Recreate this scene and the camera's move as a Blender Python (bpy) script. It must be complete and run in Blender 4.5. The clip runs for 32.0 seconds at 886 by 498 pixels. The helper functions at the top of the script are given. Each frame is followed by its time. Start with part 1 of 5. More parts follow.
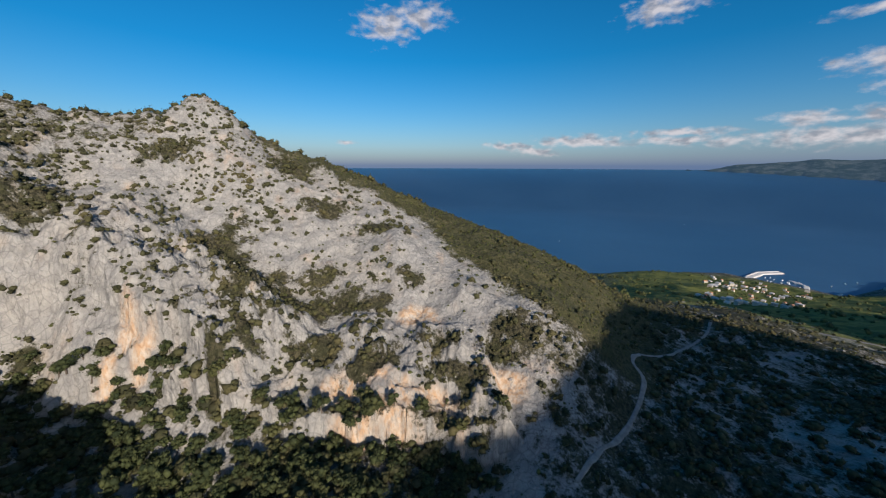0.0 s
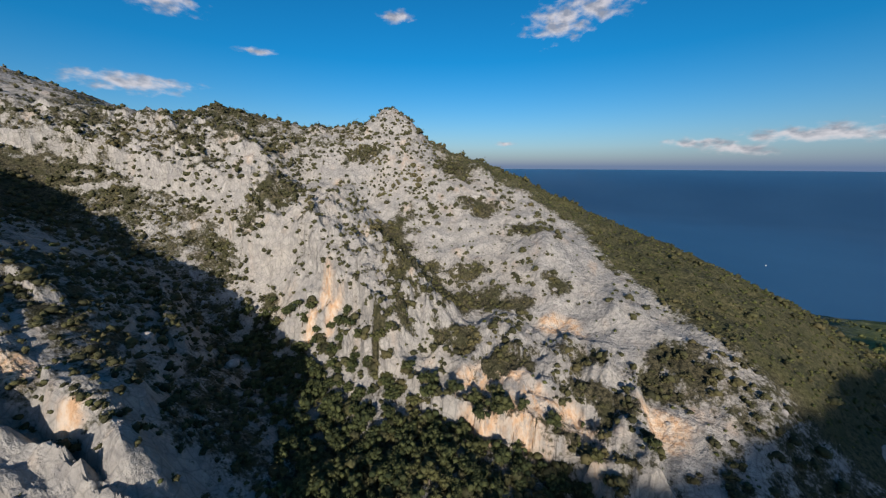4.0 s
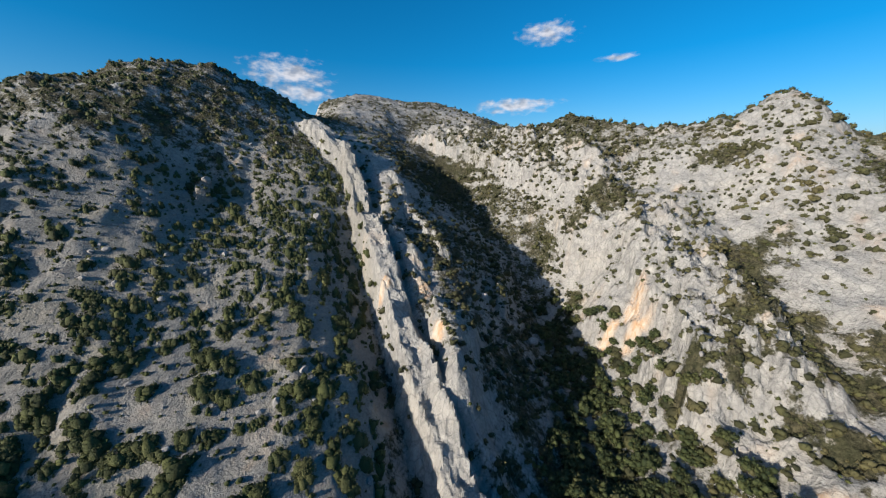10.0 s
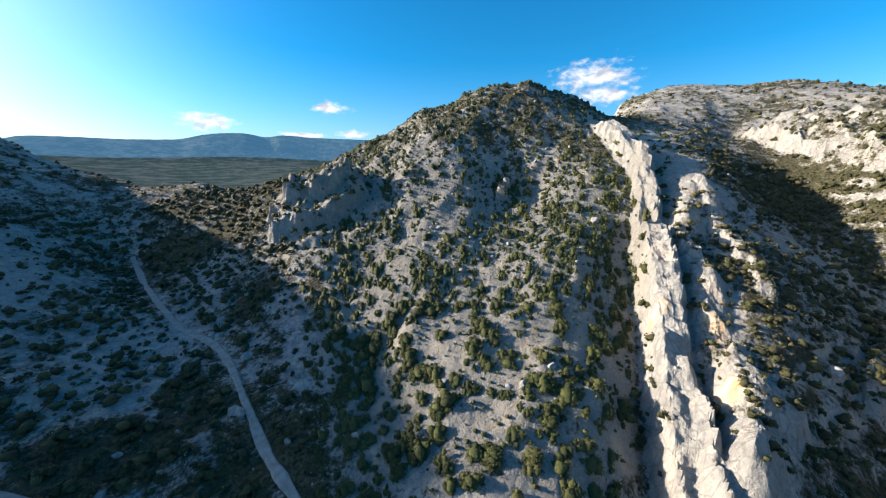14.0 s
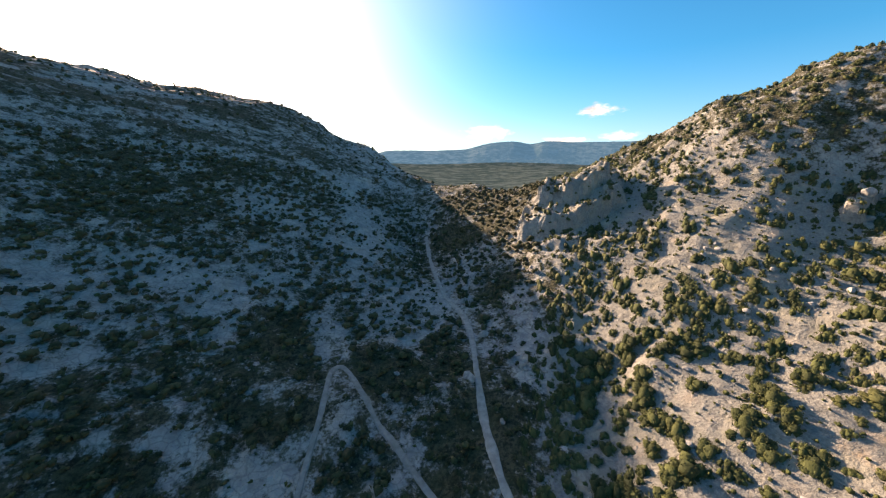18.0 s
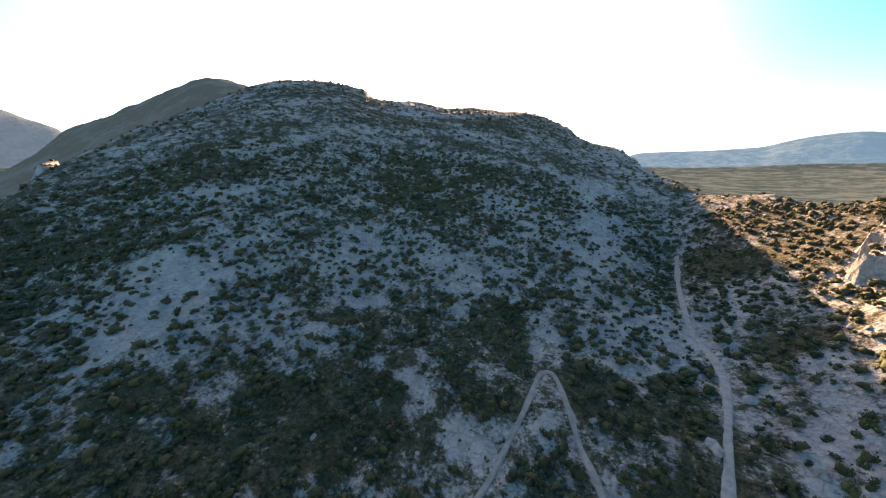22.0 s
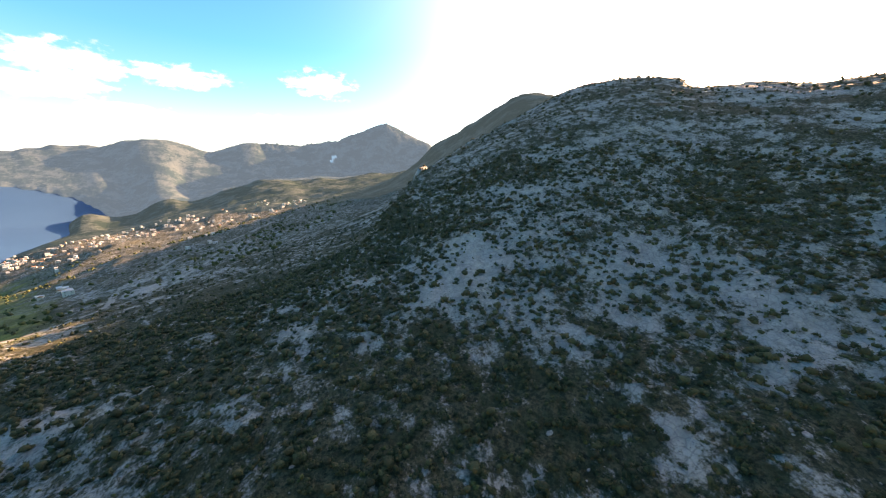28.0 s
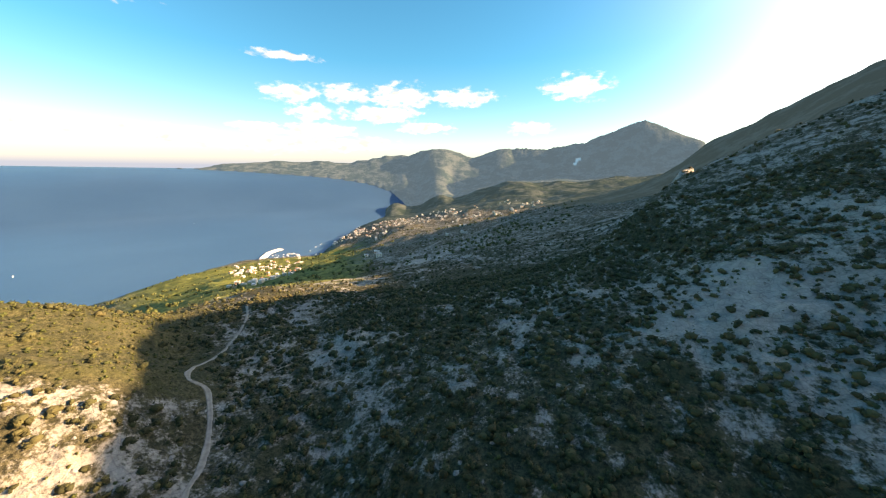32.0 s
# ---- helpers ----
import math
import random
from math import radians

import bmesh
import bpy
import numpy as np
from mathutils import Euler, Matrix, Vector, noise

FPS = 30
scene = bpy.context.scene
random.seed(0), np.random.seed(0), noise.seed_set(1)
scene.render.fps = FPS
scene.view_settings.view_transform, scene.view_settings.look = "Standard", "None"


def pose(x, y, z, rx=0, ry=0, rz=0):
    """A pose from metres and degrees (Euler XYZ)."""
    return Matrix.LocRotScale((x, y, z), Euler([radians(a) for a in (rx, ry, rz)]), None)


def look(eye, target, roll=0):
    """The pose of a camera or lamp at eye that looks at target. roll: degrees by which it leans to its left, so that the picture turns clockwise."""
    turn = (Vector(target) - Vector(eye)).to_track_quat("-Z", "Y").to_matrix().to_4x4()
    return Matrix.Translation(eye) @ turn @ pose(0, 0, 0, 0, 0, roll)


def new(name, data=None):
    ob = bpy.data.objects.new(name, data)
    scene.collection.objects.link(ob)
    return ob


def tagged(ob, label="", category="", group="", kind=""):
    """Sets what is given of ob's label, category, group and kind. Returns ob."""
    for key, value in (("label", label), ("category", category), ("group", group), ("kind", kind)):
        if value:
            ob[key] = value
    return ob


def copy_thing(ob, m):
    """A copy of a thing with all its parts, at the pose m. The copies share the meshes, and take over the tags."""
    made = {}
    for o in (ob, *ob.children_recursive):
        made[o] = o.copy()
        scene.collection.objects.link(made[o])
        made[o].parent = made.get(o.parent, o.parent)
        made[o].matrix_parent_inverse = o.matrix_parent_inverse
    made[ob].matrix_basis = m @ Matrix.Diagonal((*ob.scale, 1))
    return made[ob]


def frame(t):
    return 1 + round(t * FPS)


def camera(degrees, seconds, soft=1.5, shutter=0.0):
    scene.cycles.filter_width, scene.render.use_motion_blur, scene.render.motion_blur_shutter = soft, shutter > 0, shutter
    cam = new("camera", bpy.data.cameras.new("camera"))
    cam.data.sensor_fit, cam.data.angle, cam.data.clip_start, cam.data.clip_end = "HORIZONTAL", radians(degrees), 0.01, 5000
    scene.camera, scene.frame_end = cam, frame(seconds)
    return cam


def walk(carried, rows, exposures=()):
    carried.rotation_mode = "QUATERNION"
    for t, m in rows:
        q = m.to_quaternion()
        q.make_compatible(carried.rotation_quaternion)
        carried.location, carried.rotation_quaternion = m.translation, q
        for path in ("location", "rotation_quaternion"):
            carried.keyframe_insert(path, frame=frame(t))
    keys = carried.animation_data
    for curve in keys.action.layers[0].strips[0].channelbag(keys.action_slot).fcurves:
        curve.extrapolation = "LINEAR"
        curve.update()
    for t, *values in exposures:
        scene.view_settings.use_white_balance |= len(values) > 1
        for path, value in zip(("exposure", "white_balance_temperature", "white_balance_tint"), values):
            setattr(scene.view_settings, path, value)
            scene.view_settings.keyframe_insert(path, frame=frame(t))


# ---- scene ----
# ---- camera: a drone that hovers 400 m above the sea and turns on the spot ----
EYE = Vector((0.0, 0.0, 400.0))
SEA = 0.0
cam = camera(106.0, 32.0, soft=1.2)
PATH = (
    (0, 75.96, -0.19, -0.30), (0.5, 76.04, -0.26, 2.91), (1, 76.08, -0.30, 6.37),
    (1.5, 76.08, -0.31, 9.69), (2, 76.08, -0.30, 12.48), (2.5, 76.06, -0.28, 15.46),
    (3, 76.04, -0.25, 18.37), (3.5, 76.03, -0.19, 21.81), (5.5, 76.07, -0.15, 36.21),
    (6, 76.11, -0.12, 40.44), (6.5, 76.14, -0.11, 44.74), (7, 76.17, -0.10, 49.48),
    (7.5, 76.22, -0.08, 54.06), (8, 76.29, -0.05, 58.74), (8.5, 76.35, -0.04, 63.64),
    (9, 76.41, -0.06, 68.24), (9.5, 76.44, -0.11, 72.63), (10, 76.47, -0.17, 77.20),
    (10.5, 76.50, -0.22, 82.21), (11, 76.53, -0.25, 87.17), (11.5, 76.54, -0.28, 92.21),
    (12, 76.55, -0.29, 98.20), (12.5, 76.58, -0.30, 104.15), (13, 76.61, -0.33, 110.49),
    (13.5, 76.64, -0.36, 116.51), (14, 76.67, -0.38, 122.58), (14.5, 76.72, -0.41, 128.09),
    (16.5, 76.79, -0.47, 148.54), (17, 76.85, -0.55, 153.70), (17.5, 76.90, -0.61, 158.54),
    (18, 76.96, -0.63, 163.58), (18.5, 77.01, -0.61, 168.73), (19, 77.06, -0.58, 173.36),
    (19.5, 77.10, -0.57, 178.30), (20, 77.13, -0.61, 183.43), (20.5, 77.17, -0.64, 188.44),
    (21, 77.20, -0.66, 192.82), (21.5, 77.24, -0.68, 197.53), (22, 77.25, -0.72, 202.34),
    (22.5, 77.27, -0.76, 206.29), (23, 77.30, -0.76, 209.43), (23.5, 77.32, -0.80, 214.02),
    (24, 77.32, -0.85, 219.11), (24.5, 77.28, -0.87, 222.17), (25, 77.22, -0.88, 225.42),
    (25.5, 77.13, -0.92, 229.10), (27.5, 77.01, -0.98, 244.14), (28, 76.90, -1.02, 247.78),
    (28.5, 76.80, -1.03, 252.11), (29, 76.71, -1.02, 257.24), (29.5, 76.64, -1.00, 262.07),
    (30, 76.58, -1.01, 266.97), (30.5, 76.52, -1.05, 271.61), (31, 76.46, -1.11, 276.20),
    (31.5, 76.49, -1.13, 281.24), (32, 76.62, -1.07, 286.63),
)

walk(cam, [(t, pose(*EYE, rx, ry, rz)) for t, rx, ry, rz in PATH],
     exposures=[(0.0, 0.5, 6800, 17), (6.0, 0.53, 6750, 16), (9.0, 0.7, 6600, 13), (13.0, 1.38, 6900, 14), (14.5, 1.65, 7300, 16), (17.0, 1.8, 8900, 23), (19.0, 2.15, 10800, 30), (22.0, 2.65, 13000, 39),
                (24.0, 2.8, 15500, 48), (26.0, 2.8, 15500, 48), (28.0, 2.72, 14400, 38), (30.5, 2.5, 14000, 29), (32.0, 2.35, 14300, 26)])


# ---- light: a low sun over the western ridge, clear sky ----
SUN_BEARING, SUN_HEIGHT = 156.4, 18.5
SKY_STRENGTH, SKY_DEPTH, GLARE_WIDE, GLARE_NEAR = 0.081, 1.42, 7.5, 25.0
CLOUD_WHITE, CLOUD_GREY, HORIZON_AIR = (5.6, 5.7, 6.0, 1.0), (2.6, 2.9, 3.4, 1.0), (0.55, 1.3, 2.9, 1.0)
world = bpy.data.worlds.new("sky")
scene.world = world
world.use_nodes = True
wn, wl = world.node_tree.nodes, world.node_tree.links
sky = wn.new("ShaderNodeTexSky")
sky.sky_type = "NISHITA"
sky.sun_disc = False
sky.sun_elevation = radians(SUN_HEIGHT)
sky.sun_rotation = radians(SUN_BEARING)
sky.altitude, sky.air_density, sky.dust_density, sky.ozone_density = 900, 1.0, 0.25, 3.5


def wnode(kind, op="", **values):
    node = wn.new("ShaderNode" + kind)
    if op:
        node.operation = op
    for key, value in values.items():
        slot = node.inputs[int(key[1:])]
        if isinstance(value, bpy.types.NodeSocket):
            wl.new(value, slot)
        else:
            slot.default_value = value
    return node.outputs


way = wnode("TexCoord")["Generated"]
xyz = wnode("SeparateXYZ", i0=way)
bearing_of = wnode("Math", "MULTIPLY", i0=wnode("Math", "ARCTAN2", i0=xyz[0], i1=xyz[1])[0], i1=57.2958)[0]
height_of = wnode("Math", "MULTIPLY", i0=wnode("Math", "ARCSINE", i0=xyz[2])[0], i1=57.2958)[0]
chart = wnode("CombineXYZ", i0=bearing_of, i1=height_of)[0]
# bright air near the sun, its centre placed to fit the camera's view
glare = wnode("VectorMath", "DOT_PRODUCT", i0=way, i1=(math.sin(radians(152)) * math.cos(radians(14)), math.cos(radians(152)) * math.cos(radians(14)), math.sin(radians(14))))["Value"]
glare = wnode("Math", "MAXIMUM", i0=glare, i1=0.0)[0]
halo = wnode("Math", "ADD", i0=wnode("Math", "MULTIPLY", i0=wnode("Math", "POWER", i0=glare, i1=8.0)[0], i1=GLARE_WIDE)[0],
             i1=wnode("Math", "MULTIPLY", i0=wnode("Math", "POWER", i0=glare, i1=40.0)[0], i1=GLARE_NEAR)[0])[0]
# fair-weather clouds: bearing, height, half width and half depth in degrees
RIDGE_CLOUDS = ((-8.1, 19.5, 4.6, 2.1), (-3.3, 20.7, 4.6, 1.7), (-32.3, 20.7, 2.3, 0.8), (-52, 14.9, 2.2, 0.4), (11.2, 3.1, 4.4, 0.7), (23.9, 3.4, 6.1, 0.7), (34.7, 4.4, 5.2, 0.6), (39.3, 3.1, 2.6, 0.7), (-15.2, 3.5, 1.7, 0.4), (-65.7, 9.5, 5.7, 1.1),
                (-61.6, 18.8, 3.7, 1.3), (-100.1, 13, 5.4, 2), (-98.2, 10.5, 4, 1.1))
SEA_CLOUDS = ((-140.1, 9, 2.6, 0.8), (-156.2, 6.1, 3.5, 1.1), (-144.5, 4.8, 2.6, 0.4), (-137, 5.3, 2.4, 0.6), (-134, 3.9, 3.5, 0.8), (-140.1, 3.2, 1.3, 0.8), (-155.5, 6.2, 1.6, 0.4), (-144.1, 5, 3.5, 0.5))
HIGH_CLOUDS = ((66.4, 10.7, 4.9, 1.8), (58.1, 10.8, 4, 1.2), (76, 11, 5.3, 1.2), (50.6, 10.4, 4.4, 1.1), (53, 8.1, 3.1, 1.3), (63.3, 8.1, 6.1, 1.2), (53.8, 5.5, 5.2, 1.2), (70.5, 6.4, 4.4, 0.8), (46, 5.2, 3.5, 0.9), (48.3, 3.3, 8.7, 1.2))
BAY_CLOUDS = ((58.6, 3.5, 7.8, 1), (93.5, 12.1, 4.4, 1.6), (87.3, 6.6, 3.5, 0.8), (33.7, 3.5, 5.2, 0.8), (21.8, 3.6, 7, 1.1), (15.2, 2.2, 3.5, 0.8), (30.1, 19.2, 4.6, 1.5), (49.7, 15, 4.5, 0.5))
puff = wnode("Value")[0]
puff.default_value = -1.0
for b, h, w, d in RIDGE_CLOUDS + SEA_CLOUDS + HIGH_CLOUDS + BAY_CLOUDS:
    w, d = 1.25 * w, 1.3 * d
    off = wnode("VectorMath", "MULTIPLY_ADD", i0=chart, i1=(1 / w, 1 / d, 0), i2=(-b / w, -h / d, 0))[0]
    puff = wnode("Math", "MAXIMUM", i0=puff, i1=wnode("Math", "SUBTRACT", i0=1.0, i1=wnode("VectorMath", "LENGTH", i0=off)["Value"])[0])[0]
wisp = wn.new("ShaderNodeTexNoise")
wisp.inputs["Scale"].default_value, wisp.inputs["Detail"].default_value, wisp.inputs["Roughness"].default_value = 0.5, 7, 0.55
wl.new(wnode("VectorMath", "MULTIPLY", i0=chart, i1=(1.0, 1.9, 1.0))[0], wisp.inputs["Vector"])
thick = wnode("Math", "ADD", i0=puff, i1=wnode("Math", "MULTIPLY", i0=wnode("Math", "SUBTRACT", i0=wisp.outputs["Fac"], i1=0.5)[0], i1=2.2)[0])[0]
veil = wn.new("ShaderNodeMapRange")
veil.interpolation_type = "SMOOTHSTEP"
veil.inputs["From Min"].default_value, veil.inputs["From Max"].default_value, veil.inputs["To Max"].default_value = 0.02, 0.95, 0.88
wl.new(thick, veil.inputs["Value"])
# pale air above the horizon
low_air = wnode("Math", "POWER", i0=2.718, i1=wnode("Math", "MULTIPLY", i0=wnode("Math", "MAXIMUM", i0=height_of, i1=0.0)[0], i1=-0.2)[0])[0]
pure = wn.new("ShaderNodeHueSaturation")
pure.inputs["Saturation"].default_value, pure.inputs["Hue"].default_value = SKY_DEPTH, 0.4945
wl.new(sky.outputs["Color"], pure.inputs["Color"])
lit = wn.new("ShaderNodeMix")
lit.data_type = "RGBA"
body = wn.new("ShaderNodeMix")
body.data_type = "RGBA"
body.inputs["A"].default_value, body.inputs["B"].default_value = CLOUD_GREY, CLOUD_WHITE
rim = wn.new("ShaderNodeTexNoise")
rim.inputs["Scale"].default_value, rim.inputs["Detail"].default_value = 0.5, 5
wl.new(wnode("VectorMath", "MULTIPLY_ADD", i0=chart, i1=(1.0, 1.9, 1.0), i2=(0.25, -0.9, 0.0))[0], rim.inputs["Vector"])
lift = wn.new("ShaderNodeMapRange")
lift.inputs["From Min"].default_value, lift.inputs["From Max"].default_value = 0.62, 0.42
wl.new(rim.outputs["Fac"], lift.inputs["Value"])
wl.new(lift.outputs["Result"], body.inputs["Factor"])
wl.new(body.outputs["Result"], lit.inputs["B"])
wl.new(veil.outputs["Result"], lit.inputs["Factor"])
misty = wn.new("ShaderNodeMix")
misty.data_type = "RGBA"
misty.inputs["B"].default_value = HORIZON_AIR
wl.new(wnode("Math", "MULTIPLY", i0=low_air, i1=0.9)[0], misty.inputs["Factor"])
wl.new(pure.outputs["Color"], misty.inputs["A"])
wl.new(misty.outputs["Result"], lit.inputs["A"])
glow = wnode("VectorMath", "SCALE", i0=(1.0, 0.95, 0.84))
wl.new(halo, glow[0].node.inputs["Scale"])
total = wnode("VectorMath", "ADD", i0=lit.outputs["Result"], i1=glow[0])[0]
wn["Background"].inputs["Strength"].default_value = SKY_STRENGTH
wl.new(total, wn["Background"].inputs["Color"])
sun = new("sun", bpy.data.lights.new("sun", "SUN"))
sun.data.energy, sun.data.angle, sun.data.color = 4.0, radians(0.6), (1.0, 0.93, 0.81)
a, e = radians(SUN_BEARING), radians(SUN_HEIGHT)
sun.matrix_world = look((0, 0, 900), Vector((0, 0, 900)) - Vector((math.sin(a) * math.cos(e), math.cos(a) * math.cos(e), math.sin(e))))


# ---- numbers and noise ----
def view_places(rows):
    """Places from bearing (degrees clockwise), elevation (degrees) and ground distance, set to fit the camera's view
    from the hover point.
    """
    b, h, d = np.array(rows, float).T
    b = np.radians(b)
    return np.stack([d * np.sin(b), d * np.cos(b), EYE.z + d * np.tan(np.radians(h))], -1)


def along(places, step):
    """A line of places filled up so that no gap is longer than step times its distance."""
    out = [places[0]]
    for p, q in zip(places[:-1], places[1:]):
        far = 0.5 * (np.hypot(*p[:2]) + np.hypot(*q[:2]))
        n = max(1, int(np.ceil(np.hypot(*(q - p)[:2]) / (step * far))))
        out += [p + (q - p) * k / n for k in range(1, n + 1)]
    return np.array(out)


def hashed(i, j, seed):
    n = (i.astype(np.int64) * 374761393 + j.astype(np.int64) * 668265263 + seed * 1442695041) & 0xFFFFFFFF
    n = ((n ^ (n >> 13)) * 1274126177) & 0xFFFFFFFF
    return ((n ^ (n >> 16)) & 0xFFFFFF) / 0xFFFFFF


def value_noise(x, y, seed=0):
    i, j = np.floor(x), np.floor(y)
    u, v = x - i, y - j
    u, v = u * u * (3 - 2 * u), v * v * (3 - 2 * v)
    a, b = hashed(i, j, seed), hashed(i + 1, j, seed)
    c, d = hashed(i, j + 1, seed), hashed(i + 1, j + 1, seed)
    return (a + (b - a) * u) + ((c + (d - c) * u) - (a + (b - a) * u)) * v


def fbm(x, y, octaves=4, seed=0, ridged=False):
    total, size, amp = 0.0, 0.0, 1.0
    for k in range(octaves):
        n = value_noise(x + 17.3 * k, y - 9.1 * k, seed + k) * 2 - 1
        total = total + amp * (1 - 2 * np.abs(n) if ridged else n)
        size, amp = size + amp, amp * 0.5
        x, y = 0.8 * x * 2 - 0.6 * y * 2, 0.6 * x * 2 + 0.8 * y * 2
    return total / size


def step01(x, a, b):
    u = np.clip((x - a) / (b - a), 0, 1)
    return u * u * (3 - 2 * u)


# ---- the lie of the land: ridge lines, valley lines and slope foots ----
# bearings and heights fit the camera's view; distances estimated, some tuned for shadows
RIDGES = {}
RIDGES["peak_ridge"] = [(-67.7, 5.1, 330), (-63.4, 5.7, 308), (-61.5, 6.1, 302), (-57.4, 7.4, 300), (-52, 6.1, 290), (-48, 5.4, 283), (-41.6, 5.2, 272),
                        (-36.8, 6.2, 267), (-32.8, 7.4, 264), (-28.8, 4.7, 258), (-22.3, 1.7, 254), (-15.9, -0.9, 250), (-11.4, -3, 248), (-6.6, -5.4, 245),
                        (1.7, -8.6, 240), (10, -11.9, 237), (18.5, -14.7, 240), (24.9, -16.2, 252)]
RIDGES["cliff_shoulder"] = [(-26, 1.3, 246), (-12.9, -5.9, 222), (-4.5, -11.2, 200), (3.4, -16.3, 178), (9.7, -19.9, 160), (14.5, -22.7, 148), (20.1, -25.9, 138),
                            (24.1, -27.6, 135)]
RIDGES["face"] = [(-29.6, -8.7, 197), (-5.3, -25.4, 140), (-7.6, -13.4, 172), (-37.5, -4.2, 222), (-21.5, -22.1, 157), (-20, -32.3, 128), (-47.2, -1.7, 245),
                  (3.9, -21.2, 148)]
RIDGES["cliff_foot"] = [(-55.2, -26.7, 176), (-47.9, -25.1, 163), (-44.4, -26.6, 152), (-38.9, -31.5, 132), (-33, -35.7, 119), (-27.6, -39.8, 110), (-18, -41.6, 103),
                        (-16.6, -42.2, 100), (-8.4, -42.8, 98), (2.2, -45.1, 96), (9.9, -46, 93), (16, -41.5, 98)]
RIDGES["gully"] = [(-81.4, 3.7, 330), (-75.1, -2.2, 290), (-69.4, -8.8, 245), (-65.2, -15.3, 215), (-58.7, -25.7, 180), (-51.6, -32.4, 148), (-44.8, -37.9, 122),
                   (-42.2, -44.6, 95), (-20.1, -47.4, 80)]
RIDGES["second_wall"] = [(-83, 5.5, 350), (-77.8, 4.4, 325), (-71.8, 3.4, 300), (-66.9, 1, 275), (-62.1, -1.4, 256), (-58.3, -5.4, 236), (-56.2, -9.4, 216),
                         (-46.9, -12, 190)]
RIDGES["rib"] = [(-99.7, 8.7, 268), (-95.5, 5.1, 240), (-92.5, 2.3, 222), (-91.1, -2.5, 200), (-90.8, -8, 178), (-89.2, -12.1, 162), (-87.7, -17, 145),
                 (-86.3, -21.9, 131), (-84.6, -26.9, 117), (-82.9, -32.6, 104), (-80.6, -38.4, 91), (-78.1, -43.2, 81), (-74.8, -48, 72), (-70.5, -52.5, 63), (-65, -56, 55)]
RIDGES["rib_back"] = [(-86.3, -1.1, 210), (-86.5, -5.1, 187), (-83.2, -4.4, 202), (-83.4, -9.3, 186), (-79.3, -9.4, 188), (-76.1, -12, 177), (-79.6, -15.1, 151),
                      (-73.7, -16.9, 153), (-82.1, -15.8, 145), (-77.4, -22.5, 128), (-73.2, -29.1, 110), (-74.4, -35.5, 88)]
RIDGES["gully_side"] = [(-64.8, -21.2, 180), (-67.6, -29.5, 130), (-61.4, -35.1, 115)]
RIDGES["summit"] = [(-101, 9.5, 300), (-105, 11.3, 296), (-109.8, 12.8, 290), (-115.3, 12.3, 287), (-119.3, 10.8, 285), (-121.6, 9.3, 284), (-125.8, 8.5, 284),
                    (-130.6, 5.3, 286), (-134.6, 3.3, 288), (-138.6, 1.7, 290), (-143.4, -0.2, 288), (-147.4, -1.6, 284), (-151.5, -3.2, 278)]
RIDGES["far_hill"] = [(-96.3, 9.2, 480), (-90.8, 10.6, 520), (-86.1, 10.3, 545), (-82.9, 9.6, 560), (-78.2, 9.7, 560), (-75, 8.4, 545), (-70.2, 6.6, 525),
                      (-65.4, 5.2, 500), (-62.9, 5.1, 480)]
RIDGES["scree"] = [(-112.4, -3.9, 208), (-107.2, -3.1, 210), (-118.4, -18.2, 135), (-129.5, -27.9, 108), (-119.3, -28.3, 105), (-94.2, -34.3, 90),
                   (-100.1, -45.6, 66), (-122.9, -42.5, 72), (-137.1, -9.2, 185), (-141.8, -14.4, 160), (-139.8, -21.5, 135), (-132.8, -29.5, 110),
                   (-100.3, -13.8, 150)]
RIDGES["saddle"] = [(-149.1, -2.5, 285), (-153.9, -3.5, 300), (-158, -2.3, 312), (-165.3, -3.2, 325), (-170.2, -1.6, 338)]
RIDGES["sun_ridge"] = [(99.6, -11.7, 258), (103.4, -5.9, 299), (107.3, -1.6, 350), (110.4, 0.5, 396), (114.3, 3, 427), (118.1, 5.2, 447), (125.7, 9, 491),
                       (127.7, 9.9, 515), (131.7, 11.5, 549), (138.1, 12.4, 530), (145.3, 12.2, 457), (146.1, 11.1, 451), (154.6, 10.4, 486), (157.8, 9, 501),
                       (162.5, 9.8, 503), (169.7, 8.9, 530), (173.3, 8.3, 522), (177.8, 6.4, 513), (179, 4.1, 508), (-175.7, 3.7, 499), (-171.6, 0.3, 470)]
# added spur, unseen behind the ridge, only to shade the valley
RIDGES["unseen_shade_spur"] = [(108, 0.2, 480), (112, 1.4, 560), (116, 3, 650), (121, 5.5, 800), (127, 7, 880), (134, 7.5, 880)]
RIDGES["sun_slope"] = [(160.3, -21.6, 140), (128.1, -15.6, 170), (120.2, -12.5, 188), (109.7, -25.5, 125), (121.8, -24.3, 128), (180.5, -20.7, 155),
                       (149.3, -5.2, 235), (169.3, -6.8, 230), (92, -20.2, 190), (104.9, -15.1, 225), (138.7, -21.4, 138), (186.2, -12.5, 215)]
RIDGES["track"] = [(-151.1, -44.6, 69), (-154.7, -36.4, 90), (-157.5, -26.6, 125), (-158.8, -23, 145), (-163.4, -17.6, 185), (-166.5, -14.3, 225),
                   (-168.7, -10.9, 270)]
RIDGES["lower_track"] = [(168.3, -44.4, 72), (173.9, -35.4, 94), (175.9, -30.7, 110), (174.1, -29.1, 116), (-177.2, -35.7, 93), (-169.8, -45.5, 70)]
